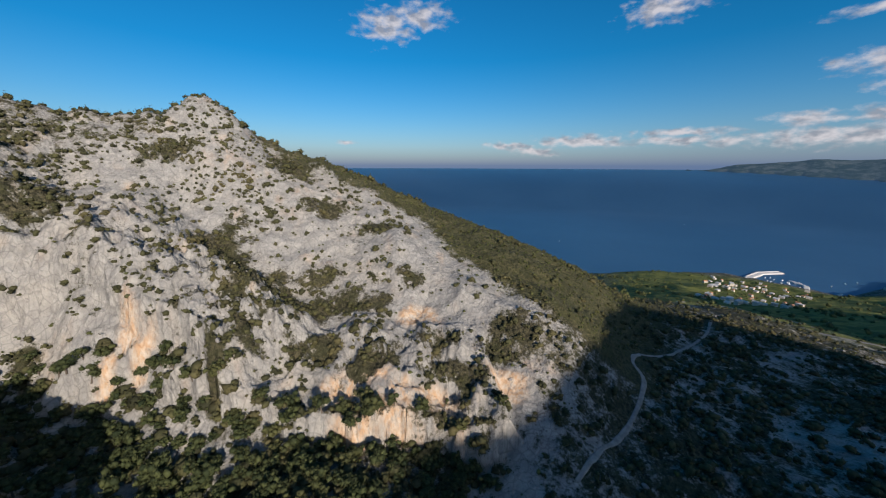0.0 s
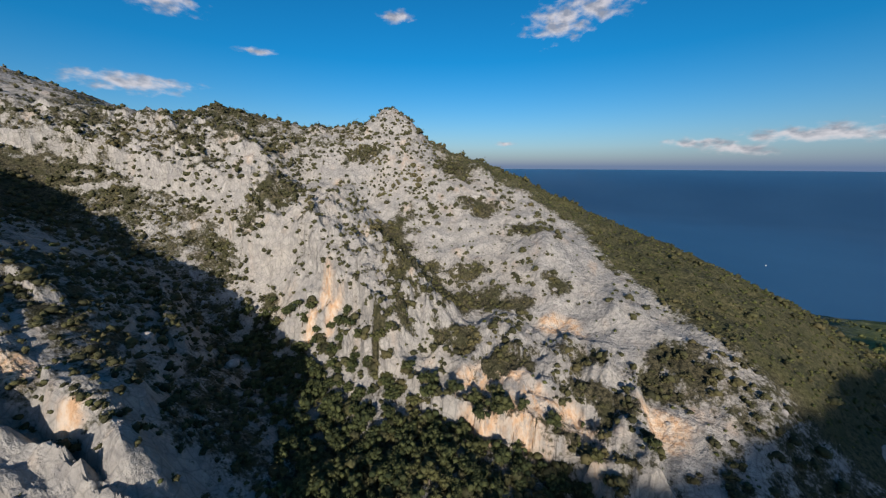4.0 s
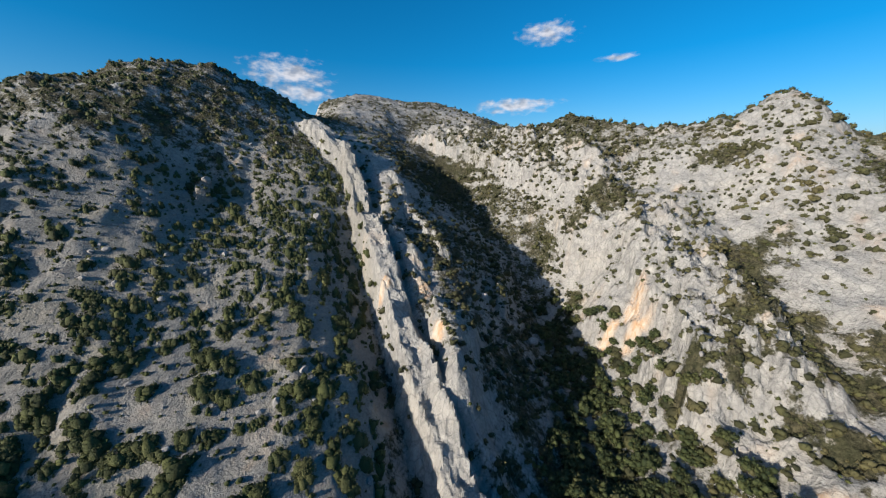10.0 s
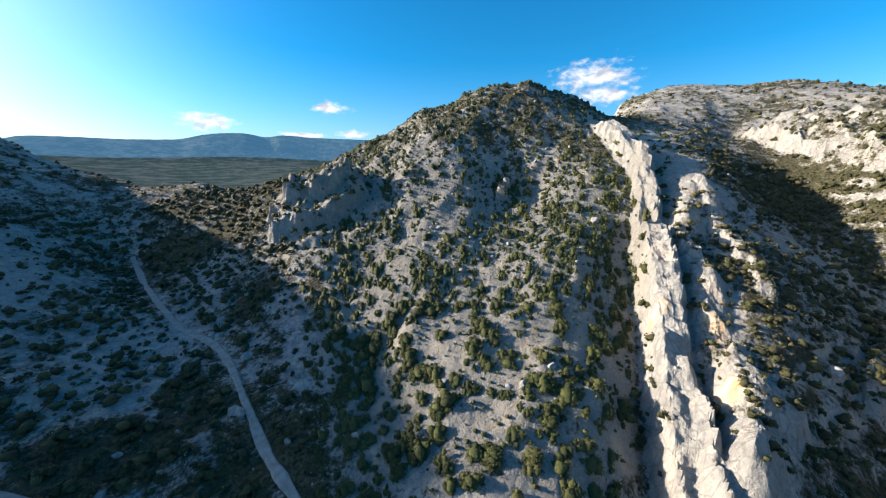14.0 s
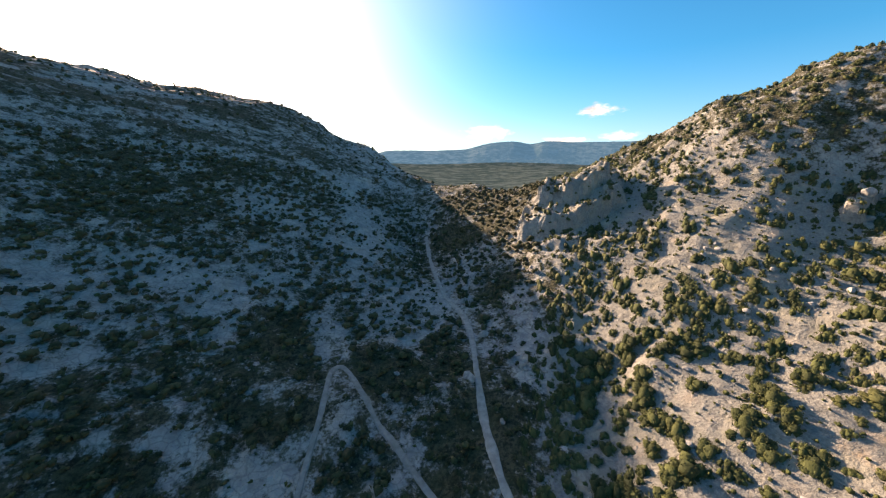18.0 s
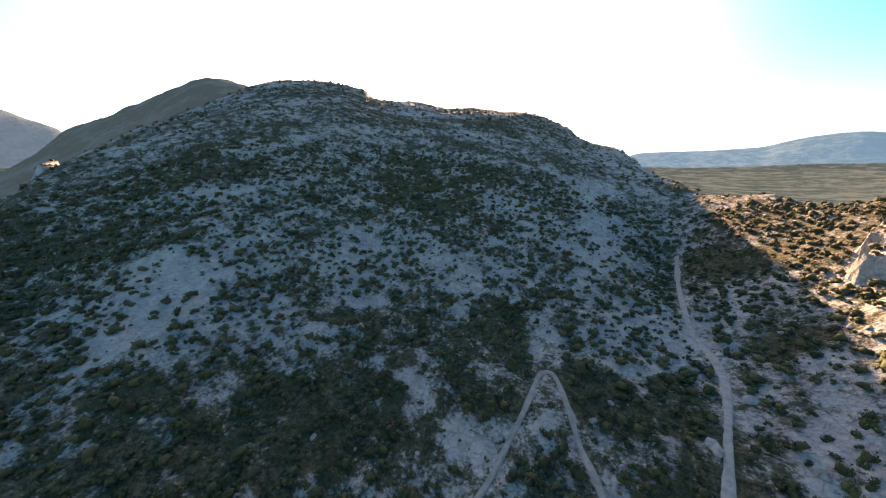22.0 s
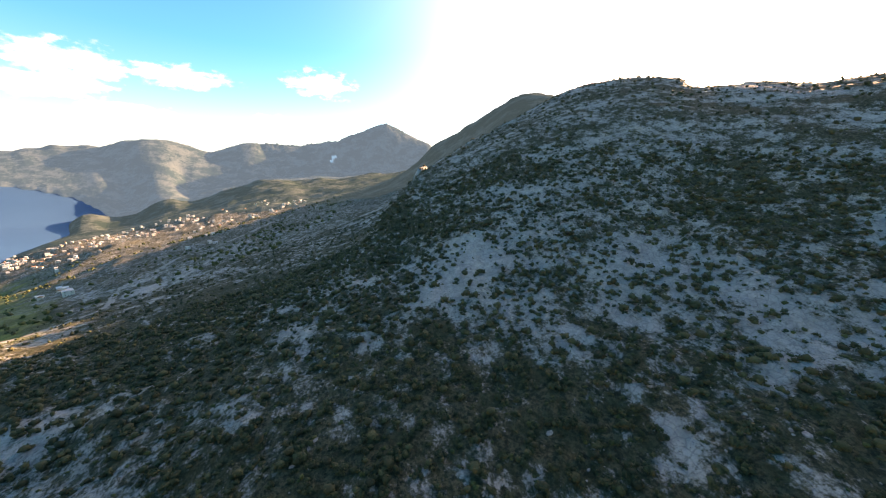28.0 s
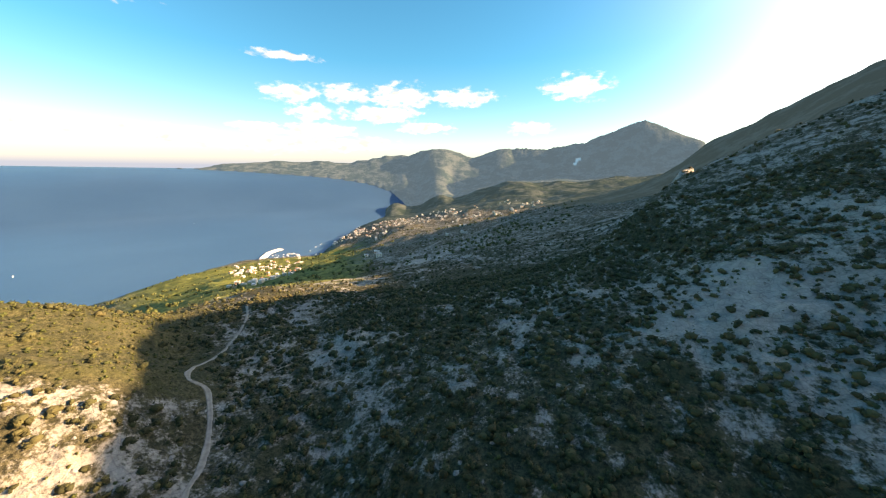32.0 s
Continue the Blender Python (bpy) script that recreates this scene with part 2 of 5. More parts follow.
RIDGES["valley"] = [(0, -86.6, 5), (90, -73, 27), (60, -58, 60), (-90, -66, 30), (180, -65, 35), (54.6, -44, 95), (65.1, -30.2, 150), (66.6, -22.4, 235),
                    (66.5, -18, 400), (64.8, -15.4, 700), (59.4, -13.8, 1250)]
RIDGES["east_bank"] = [(33.1, -41, 108), (33.5, -34.2, 133), (34.7, -28.8, 165), (32, -25.2, 200), (39, -23.5, 230), (44.1, -18.9, 310), (51, -17.7, 600),
                       (58, -16.2, 750), (35.5, -18.2, 700), (43, -18, 820), (46, -15.8, 1200)]
RIDGES["west_bank"] = [(77.6, -21.3, 230), (83.2, -19.1, 262), (75, -18.7, 310), (71.7, -15.3, 560), (83.1, -9, 1150), (90.2, -6.4, 1300), (74.3, -11.8, 900),
                       (97.2, -7.7, 600), (89.2, -12.3, 450)]
RIDGES["town_slope"] = [(67.7, -10.8, 1300), (63, -12.6, 1250), (71.9, -7.3, 2300), (63.4, -8.9, 2150), (79.3, -4.9, 2700), (75.3, -4, 3600), (85.3, -2.2, 3400), (69, -4.3, 3650)]
RIDGES["coast"] = [(-29.5, -21.3, 1026), (-4.5, -19.9, 1105), (10.9, -18, 1231), (26.2, -16.4, 1350), (35, -14.7, 1520), (42, -13.7, 1640), (44.9, -13.7, 1640),
                   (52.8, -13.9, 1615), (55, -12.1, 1866), (59.2, -9.6, 2365), (63.7, -7.8, 2920), (65.8, -4.4, 3600)]
RIDGES["far_coast"] = [(68, 2.3, 4760), (74.2, 2.7, 4740), (78.2, 1.6, 4700), (82.2, 3, 4660), (85.4, 3.7, 4650), (90.2, 3.4, 4640), (94.2, 3.9, 4620)]
RIDGES["bay_shore"] = [(65.4, -4, 3700), (67.6, -2.7, 3800)]
RIDGES["pointed_hill"] = [(84.8, 2.3, 4500), (91.1, 3.3, 4480), (95.8, 4.5, 4450), (99, 5.7, 4430), (102.9, 7.2, 4400), (107, 5.4, 4380), (110.2, 4.1, 4300)]
RIDGES["foothills"] = [(b, np.interp(b, (88, 92, 99, 105, 112), (-4.6, -4.2, -2.9, -1.8, -1.2)), 2150) for b in np.arange(90, 112, 1.2)]
RIDGES["foothills"] += [(b, np.interp(b, (80, 95, 110), (-2.4, -1.6, 0.1)) + 0.15 * math.sin(0.9 * b), 3200) for b in np.arange(84, 112, 0.8)]
RIDGES["foothills"] += [(b, np.interp(b, (72, 83, 110), (-1.8, -1.3, 1.0)) + 0.2 * math.sin(0.7 * b), 3900) for b in np.arange(75, 112, 0.7)]
RIDGES["back_ridge"] = [(110.6, 4, 1700), (113.4, 5, 1600), (119, 8.5, 1500), (124.5, 10.9, 1450), (126.5, 11.2, 1450), (129.3, 10.5, 1450), (140, 6, 1500),
                        (158, 3, 1600)]
RIDGES["inland_plain"] = [(-130.4, -2.3, 1800), (-160.6, -6.1, 480), (-100.3, -1.6, 1800), (-80.2, -2.4, 1500), (129.5, 1.4, 3500), (159.5, 0.2, 3500)]
RIDGES["inland_plain"] += [(-192 + k * gap, e + 0.2 * math.sin(0.21 * k * gap + d / 700), d) for d, e, gap in ((900, -3.6, 4), (1500, -2.6, 3), (2400, -1.2, 1.5), (3300, 0.2, 1), (4100, 1.3, 0.8))
                           for k in range(int(66 / gap))]
RIDGES["bay_flat"] = [(67, -7, 3080), (69, -6.6, 3150), (67.5, -5.8, 3370), (70, -5.4, 3420), (68.3, -4.6, 3600), (66.6, -7.6, 2920), (70, -7.2, 2700)]
RIDGES["mesa"] = [(-173.3, 2.8, 4600), (-166.1, 2.7, 4580), (-159.8, 2.8, 4560), (-156.7, 3.6, 4550), (-152.1, 4, 4550), (-149, 3.3, 4550), (-147.8, 3.8, 4520),
                  (-142.9, 3.4, 4500), (-135.4, 3.2, 4450), (-125, 3.5, 4500), (-115, 3.5, 4500)]
RIDGES["edge"] = [(-90.3, -1.6, 4800), (119.5, 2.4, 4800), (149.5, 1.4, 4800), (-180.4, 0.4, 4850), (-60.1, -10.7, 2600)]
STEP = {"far_coast": 0.012, "pointed_hill": 0.014, "mesa": 0.02, "inland_plain": 9, "face": 9, "scree": 9, "sun_slope": 9, "east_bank": 9, "west_bank": 9, "town_slope": 9, "gully_side": 9, "rib_back": 9, "edge": 9, "foothills": 9, "bay_flat": 9}
# the fins stand on ground that lies this much lower than their crests
SUNK = {"rib": 10.0, "second_wall": 9.0}
KNOTS = [(along(view_places(rows), STEP.get(name, 0.06)) if STEP.get(name, 0) < 9 else view_places(rows)) - (0, 0, SUNK.get(name, 0.0)) for name, rows in RIDGES.items()]
# behind every ridge the land falls away again
for name, fall in (("peak_ridge", 0.55), ("summit", 0.35), ("sun_ridge", 0.30), ("far_hill", 0.25), ("pointed_hill", 0.3), ("back_ridge", 0.25)):
    crest = view_places(RIDGES[name])
    for out in (1.12, 1.3, 1.6):
        back = crest.copy()
        back[:, :2] *= out
        back[:, 2] -= fall * (out - 1) * np.hypot(crest[:, 0], crest[:, 1])
        if name == "peak_ridge":
            back = back[2:]
        if name == "sun_ridge":
            back = back[back[:, 2] > 330]
        KNOTS.append(back)
# the sea bed
for b in range(-54, 64, 9):
    shore = np.interp(b, [r[0] for r in RIDGES["coast"]], [r[2] for r in RIDGES["coast"]])
    KNOTS.append(np.array([(d * math.sin(radians(b)), d * math.cos(radians(b)), -40.0) for d in (1.12 * shore, 1.5 * shore, 2.2 * shore, 4150, 4500) if d < 4600]))
KNOTS.append(view_places([(b, 0.4, 4870) for b in range(66, 96)]))
KNOTS = np.concatenate(KNOTS)
_, keep = np.unique(np.round(KNOTS[:, :2] / 2), axis=0, return_index=True)
KNOTS = KNOTS[np.sort(keep)]


def splay(x, y):
    """Plan coordinates in which far ground is drawn together, so that one surface spans near crags and far coast."""
    r = np.hypot(x, y) + 1e-6
    s = 60 * np.log1p(r / 60) / r
    return x * s, y * s


KX, KY = splay(KNOTS[:, 0], KNOTS[:, 1])
n = len(KNOTS)
# heights are held as slopes from the hover point, so that far and near lines weigh alike
KD = np.hypot(KNOTS[:, 0], KNOTS[:, 1]) + 40
gap = np.hypot(KX[:, None] - KX, KY[:, None] - KY)
system = np.zeros((n + 3, n + 3))
system[:n, :n] = gap - 0.0 * np.eye(n)
system[:n, n], system[:n, n + 1], system[:n, n + 2] = 1, KX, KY
system[n:, :n] = system[:n, n:].T
WEIGHTS = np.linalg.solve(system + 1e-9 * np.eye(n + 3), np.r_[(KNOTS[:, 2] - EYE.z) / KD, 0, 0, 0])


def broad(x, y):
    """The broad height of the land at places x, y (arrays)."""
    shape = x.shape
    x, y = x.ravel(), y.ravel()
    u, v = splay(x, y)
    out = np.empty(len(x))
    for i in range(0, len(x), 20000):
        s = slice(i, i + 20000)
        out[s] = np.hypot(u[s, None] - KX, v[s, None] - KY) @ WEIGHTS[:n] + WEIGHTS[n] + WEIGHTS[n + 1] * u[s] + WEIGHTS[n + 2] * v[s]
    return (out * (np.hypot(x, y) + 40) + EYE.z).reshape(shape)


# ---- rock fins, crags and relief ----
def line_offset(places, x, y):
    """Signed distance (left is positive) from a line of places, and the share of its length run."""
    best, side, run = np.full(x.shape, 1e9), np.zeros(x.shape), np.zeros(x.shape)
    total = len(places) - 1
    for k, (p, q) in enumerate(zip(places[:-1], places[1:])):
        dx, dy = q[0] - p[0], q[1] - p[1]
        t = np.clip(((x - p[0]) * dx + (y - p[1]) * dy) / (dx * dx + dy * dy), 0, 1)
        d = np.hypot(x - p[0] - t * dx, y - p[1] - t * dy)
        near = d < best
        best = np.where(near, d, best)
        side = np.where(near, np.sign(dx * (y - p[1]) - dy * (x - p[0])), side)
        run = np.where(near, (k + t) / total, run)
    return best * side, run


RIB = view_places(RIDGES["rib"])
WALL = view_places(RIDGES["second_wall"] + [(-44.8, -16.6, 172), (-42.6, -21.1, 160), (-37.2, -26.6, 140), (-33.9, -32.2, 119)])
FOOT = view_places(RIDGES["cliff_foot"])
CRAG = view_places([(-150.1, -10.6, 200), (-146.6, -9.8, 192), (-141.5, -9.1, 190), (-135.4, -7, 205)])
SIDE_RIBS = [view_places(rows) for rows in ([(-92.8, 1.6, 232), (-89.3, -5.2, 185), (-84.1, -13.3, 158)], [(-85.9, -1.3, 218), (-80.1, -10.3, 180), (-76, -16.2, 152)], [(-112.2, -0.4, 212), (-112.6, -4.7, 195)],
                                              [(-65.9, -17.8, 196), (-66.3, -24.8, 150)])]
HEAD = view_places([(-75.3, -26.8, 114)])[0]
# line, height, reach to its left and right (a long reach fades as a shoulder)
FINS = [(RIB, 11.0, 6.5, 6.5, 5), (RIB[4:], 8.0, 20.0, 9.0, 7), (WALL, 11.0, 40.0, 5.0, 15), (FOOT, 9.0, 46.0, 4.0, 25), (CRAG, 9.0, 34.0, 4.0, 35), (CRAG * np.array([1.08, 1.08, 1.0]), 8.0, 26.0, 4.0, 39)] + [(line, (2.6, 3.4, 5.5, 5.5)[k], 3.5, 3.5, 45 + k) for k, line in enumerate(SIDE_RIBS)]


def height(x, y):
    """The full height of the land, with crags and relief."""
    r = np.hypot(x, y)
    z = broad(x, y)
    # broken ground: ledges and hollows near, spurs and side valleys further out
    dry = step01(z, -4, 20)
    b = np.degrees(np.arctan2(x, y))
    plain = np.maximum(step01(-b, 113, 128), step01(b, 160, 172)) * step01(r, 450, 800)
    mid, far = step01(r, 350, 900) * (1 - 0.85 * plain), step01(r, 1200, 2600) * (1 - 0.93 * plain)
    z = z + dry * (3.2 * fbm(x / 55, y / 55, 4, 3, True) * step01(r, 50, 120) + 1.3 * fbm(x / 15, y / 15, 4, 11, True)
                   + 14 * mid * (1 - step01(np.abs(b), 118, 128) * (1 - step01(r, 520, 600))) * fbm(x / 240, y / 240, 5, 21, True) + 13 * far * fbm(x / 260, y / 260, 5, 23, True) * step01(z, 60, 200) + 20 * far * step01(z, 60, 200) * fbm(x / 620, y / 620, 5, 31, True))
    # crags on the peak's face and along the second wall: bedded limestone in steps
    crag = step01(b, -80, -70) * (1 - step01(b, 12, 24)) * step01(r, 95, 125) * (1 - step01(r, 290, 370))
    crag = np.maximum(crag, step01(b, -152, -147) * (1 - step01(b, -140, -132)) * step01(r, 150, 165) * (1 - step01(r, 195, 225)))
    crag = np.maximum(crag, step01(b, -142, -134) * (1 - step01(b, -108, -103)) * step01(r, 205, 230) * (1 - step01(r, 300, 330)))
    bed = z / 8.5 + 1.4 * fbm(x / 40, y / 40, 3, 41)
    z = z + 2.6 * crag * (step01(bed - np.floor(bed), 0.25, 0.75) - (bed - np.floor(bed))) * step01(fbm(x / 45, y / 45, 3, 47), -0.35, 0.25)
    z = z + crag * 1.7 * fbm((x + y) / 16, (x - y) / 42, 4, 51, True)
    z = z + crag * 0.6 * fbm(x / 6.5, y / 6.5, 3, 57, True)
    # buttresses of the second wall
    z = z + crag * (1 - step01(b, -48, -38)) * 2.0 * fbm(x / 22, y / 22 + z / 60, 3, 55, True)
    # runnels down the face
    arc = np.radians(b) * 170
    z = z + crag * 0.5 * fbm(arc / 13 + r / 60, r / 48, 3, 59, True) * step01(fbm(x / 50, y / 50, 2, 53), -0.5, 0.3)
    # the far side of the bay: a low mountainous coast
    bay = step01(b, 33, 35) * (1 - step01(b, 66.5, 69.5)) * step01(r, 3300, 3400)
    if (bay > 0).any():
        crest = np.interp(b, (35, 37, 41, 47, 54, 58.6, 62.5, 66, 70), (-1.5, -0.9, 0.1, 0.45, 0.7, 0.6, 1.4, 1.7, 2.0)) + 0.22 * fbm(b / 2.2, b * 0 + 3.3, 4, 63)
        shore = np.interp(b, (35, 40, 47, 54.7, 60.8, 65, 67), (4790, 4600, 4344, 4117, 3900, 3650, 3400))
        share = np.clip((r - shore) / np.maximum(4805 - shore, 60), -1, 1.0)
        edge = EYE.z - (EYE.z - SEA) * r / (r + 45000 * np.clip((r - 3000) / 1880, 0, None) ** 3)
        top = EYE.z + 4800 * np.tan(np.radians(crest))
        hills = edge + 14 * step01(share, 0, 0.08) + (top - edge) * np.clip(share, 0, 1) ** 1.7 * (1 + 0.25 * fbm(x / 330, y / 330, 4, 67, True)) - 30 * (share < 0)
        z = z + bay * (hills - z)
    # limestone fins stand out of the slopes, and walls drop on one side
    for line, tall, left, right, seed in FINS:
        box = (x > line[:, 0].min() - 60) & (x < line[:, 0].max() + 60) & (y > line[:, 1].min() - 60) & (y < line[:, 1].max() + 60)
        if not box.any():
            continue
        bx, by = x[box], y[box]
        off, run = line_offset(line, bx, by)
        wild = 0.45 if seed < 8 else 1.0
        off = off + 3.4 * wild * fbm(bx / 12, by / 12, 4, seed) + 1.3 * fbm(bx / 4.5, by / 4.5, 3, seed + 5, True)
        rise = tall * (0.8 + 0.12 * (1 - wild) + 0.5 * wild * fbm(bx / 17, by / 17, 4, seed + 9, True) + (0.12 if seed < 8 else 0.28) * fbm(bx / 5, by / 5, 3, seed + 13, True)) * step01(run, 0.0, 0.05) * (1 - step01(run, 0.95, 1.0))
        z[box] += rise * (1 - step01(off, 0.45 * left, left)) * (1 - step01(-off, 0.5 * right, right))
    # a tor on the peak
    z = z + 4.5 * (1 - step01(np.hypot(x + 143, y - 221) + 1.5 * fbm(x / 6, y / 6, 3, 99), 6, 26))
    # the blunt head where the rib breaks off
    hx, hy = x - HEAD[0], y - HEAD[1]
    z = z + 5 * (1 - step01(np.hypot(hx, 1.2 * hy) + 3 * fbm(x / 9, y / 9, 3, 97), 8, 13))
    return z


# ---- where things grow ----
def shore_of(line, b):
    rows = sorted(RIDGES[line])
    return np.interp(b, [r[0] for r in rows], [r[2] for r in rows])


GULLY = view_places(RIDGES["gully"])


def zones(x, y):
    """Shares of green slope, scree, gully wood, fields, stain and scrub at places x, y."""
    r, b = np.hypot(x, y), np.degrees(np.arctan2(x, y))
    ragged = fbm(x / 30, y / 30, 4, 61)
    green = step01(r - shore_of("cliff_shoulder", b) + 22 * ragged, -6, 14) * step01(b, -34, -18) * (1 - step01(b, 30, 40)) * (1 - step01(r, 420, 700))
    scree = step01(b + 6 * ragged, -146, -139) * (1 - step01(b + 3 * ragged, -92, -87)) * step01(r, 55, 66) * (1 - step01(r + 40 * ragged, 205, 250))
    off = np.full(x.shape, 99.0)
    near = r < 340
    off[near] = np.abs(line_offset(GULLY, x[near], y[near])[0])
    wood = (1 - step01(off + 9 * ragged, 9, 20)) * step01(r, 60, 75) * (1 - step01(r, 176, 192))
    foot = np.full(x.shape, 99.0)
    foot[near] = line_offset(FOOT, x[near], y[near])[0]
    below = (1 - step01(foot + 3 * ragged, -2, 4)) * near
    wood = np.maximum(wood * np.where((b > -53) & (b < 14), below, 1.0), below * step01(b, -60, -53) * (1 - step01(b + 12 * ragged, 0, 12)) * step01(r + 20 * ragged, 62, 78) * step01(foot, -75, -60))
    fields = step01(b, 22, 32) * (1 - step01(b + 4 * ragged, 56, 62)) * step01(r, 340, 480) * (1 - step01(r, 1500, 1600))
    stain = np.zeros(x.shape)
    for sb, sd, wb, wd in ((-45.5, 161, 2.6, 9.1), (-44.7, 153, 3.5, 4.0), (-48.7, 160, 3.0, 4.0), (-4.7, 137, 4.8, 9.1), (-17.3, 96, 9.3, 7.5), (-10.7, 98, 14.2, 7.5), (-3, 103, 10.0, 5.8), (-14.9, 111, 11.5, 5.8), (13.5, 111, 7.0, 7.5), (-77.8, 106, 3.5, 4.0), (-81, 129, 2.6, 6.5), (-87.8, 128, 1.7, 4.0)):
        stain = np.maximum(stain, 1 - np.hypot((b - sb) / wb, (r - sd) / wd))
    stain = step01(stain + 0.5 * fbm(x / 7, y / 7, 3, 71), 0.1, 0.7)
    return r, b, green, scree, wood, fields, stain


def clumps(x, y, r, b):
    """How plants gather: strips along the shaded slopes, tongues down the scree, patches elsewhere. About -1 to 1."""
    even = 1.3 * fbm(x / 36, y / 36, 4, 81) + 0.8 * fbm(x / 12, y / 12, 3, 83)
    arc = np.radians(b)
    strips = 1.2 * fbm(arc * 300 / 44, r / 15, 4, 87) + 0.8 * fbm(arc * 300 / 15, r / 7, 3, 88)
    tongues = 1.1 * fbm(arc * 150 / 10, r / 26, 3, 89) + 0.8 * fbm(x / 9, y / 9, 3, 84)
    shady = step01(b, 80, 100) * (1 - step01(b, 176, 186))
    stony = step01(b, -148, -140) * (1 - step01(b, -92, -86)) * (1 - step01(r, 230, 260))
    return even * (1 - shady) * (1 - stony) + strips * shady + tongues * stony


# stands of shrubs on the peak's face: bearing, distance, half widths
HIGH_STANDS = ((-61.6, 220, 4.29, 13.2), (-52.2, 220, 5.06, 9.9), (-48.2, 190, 4.62, 13.2), (-60.8, 260, 3.19, 5), (-55.2, 278, 3.74, 8.8), (-33.2, 184, 3.3, 24.2), (-30.5, 153, 6.71, 16.5), (-18, 151, 4.51, 8.8), (-32.7, 131, 1.98, 5), (-26.1, 129, 3.19, 5),
               (-20.2, 165, 3.41, 5), (-12.6, 116, 3.74, 5), (-2.1, 122, 5.28, 5), (11.5, 124, 4.29, 5), (-18.7, 206, 4.18, 6.6), (-12, 189, 3.74, 6.6), (-37.5, 240, 3.63, 5.5), (-48.8, 266, 3.19, 5))
LOW_STANDS = ((-23.8, 232, 3.63, 11), (-54.7, 189, 1.43, 5.5), (-40.7, 147, 2.42, 5), (-37.1, 126, 1.87, 5), (-42.4, 270, 3.63, 17.6), (-5.8, 156, 2.42, 5), (12.5, 135, 3.08, 6.6), (-1.8, 122, 5.83, 5.5), (5, 108, 3.96, 5), (10.2, 129, 1.87, 9.9),
              (-12.3, 145, 3.52, 6.6), (-20.2, 150, 3.96, 7.7), (-32.8, 129, 3.08, 5), (-21.8, 127, 3.08, 5), (0, 112, 5.5, 5), (16.5, 129, 3.19, 7.7), (12.8, 134, 2.53, 7.7))
# bare and overgrown patches on the shaded mountain: bearing, distance, half widths
BARE = ((125.3, 185, 9.4, 13), (139.2, 170, 5.1, 16), (126.6, 133, 6.3, 12), (138.1, 117, 5.6, 8), (160.7, 134, 2.5, 13), (172.2, 239, 6.7, 26), (184.6, 232, 5.1, 37), (192.1, 157, 4.9, 24), (155.2, 91, 3.9, 7), (163.1, 75, 6.3, 7),
        (212.8, 111, 4.7, 13), (183.6, 132, 3.7, 6), (115.9, 170, 6.1, 26), (117.1, 139, 7.2, 15), (129.4, 178, 8.6, 14), (127, 191, 7.6, 13), (140.5, 153, 3.5, 14), (109.6, 154, 4.4, 32), (161.3, 136, 3.6, 11), (152.6, 96, 4, 5),
        (99.6, 122, 3.8, 10), (88.5, 161, 5.5, 17), (53.5, 172, 5.7, 24))
GROWN = ((149, 122, 11.1, 18), (167.6, 125, 5.5, 19), (126.6, 99, 16, 9), (186, 102, 7, 13), (168.8, 90, 6.2, 8), (182.1, 72, 10.5, 5), (128.9, 83, 27, 11), (149.8, 122, 7.4, 20), (168.8, 117, 4.7, 15), (130.5, 87, 23.2, 14),
         (149.3, 124, 4.6, 24), (111.5, 119, 8.4, 11), (79.9, 155, 11.2, 26), (66.4, 222, 13.5, 28), (97.3, 75, 17.3, 8), (78.9, 176, 13.8, 10), (196.9, 111, 3.9, 13), (206.4, 153, 3.5, 18))


def mottle(x, y, r, b):
    """Overgrown (to 1) and bare (to -1) ground on the shaded mountain."""
    out = np.zeros(x.shape)
    ragged = 0.7 * fbm(x / 16, y / 16, 4, 79)
    for sign, places in ((1, GROWN), (-1, BARE)):
        best = np.full(x.shape, -9.0)
        for pb, pd, wb, wd in places:
            best = np.maximum(best, 1.25 - np.hypot((np.mod(b, 360) - pb) / wb, (r - pd) / wd))
        out += sign * step01(best + ragged, 0.0, 0.7)
    return out


def stands(x, y, r, b):
    best = np.zeros(x.shape)
    for sb, sd, wb, wd in HIGH_STANDS + LOW_STANDS:
        best = np.maximum(best, 1 - np.hypot((b - sb) / wb, (r - sd) / wd) * 0.7)
    return np.clip(best + 0.55 * fbm(x / 10, y / 10, 3, 86), 0, 1) * (best > 0.02)


def slants(x, y):
    """Growth along the slanting joints of the face."""
    return fbm((x + 0.6 * y) / 15, (y - 0.6 * x) / 30, 4, 85)


def face_of(r, b):
    """The bare slabs of the peak's face."""
    return step01(b, -62, -56) * (1 - step01(b, 14, 24)) * step01(r, 96, 106) * (1 - step01(r - shore_of("cliff_shoulder", np.clip(b, -29.6, 22.6)), 0, 12))


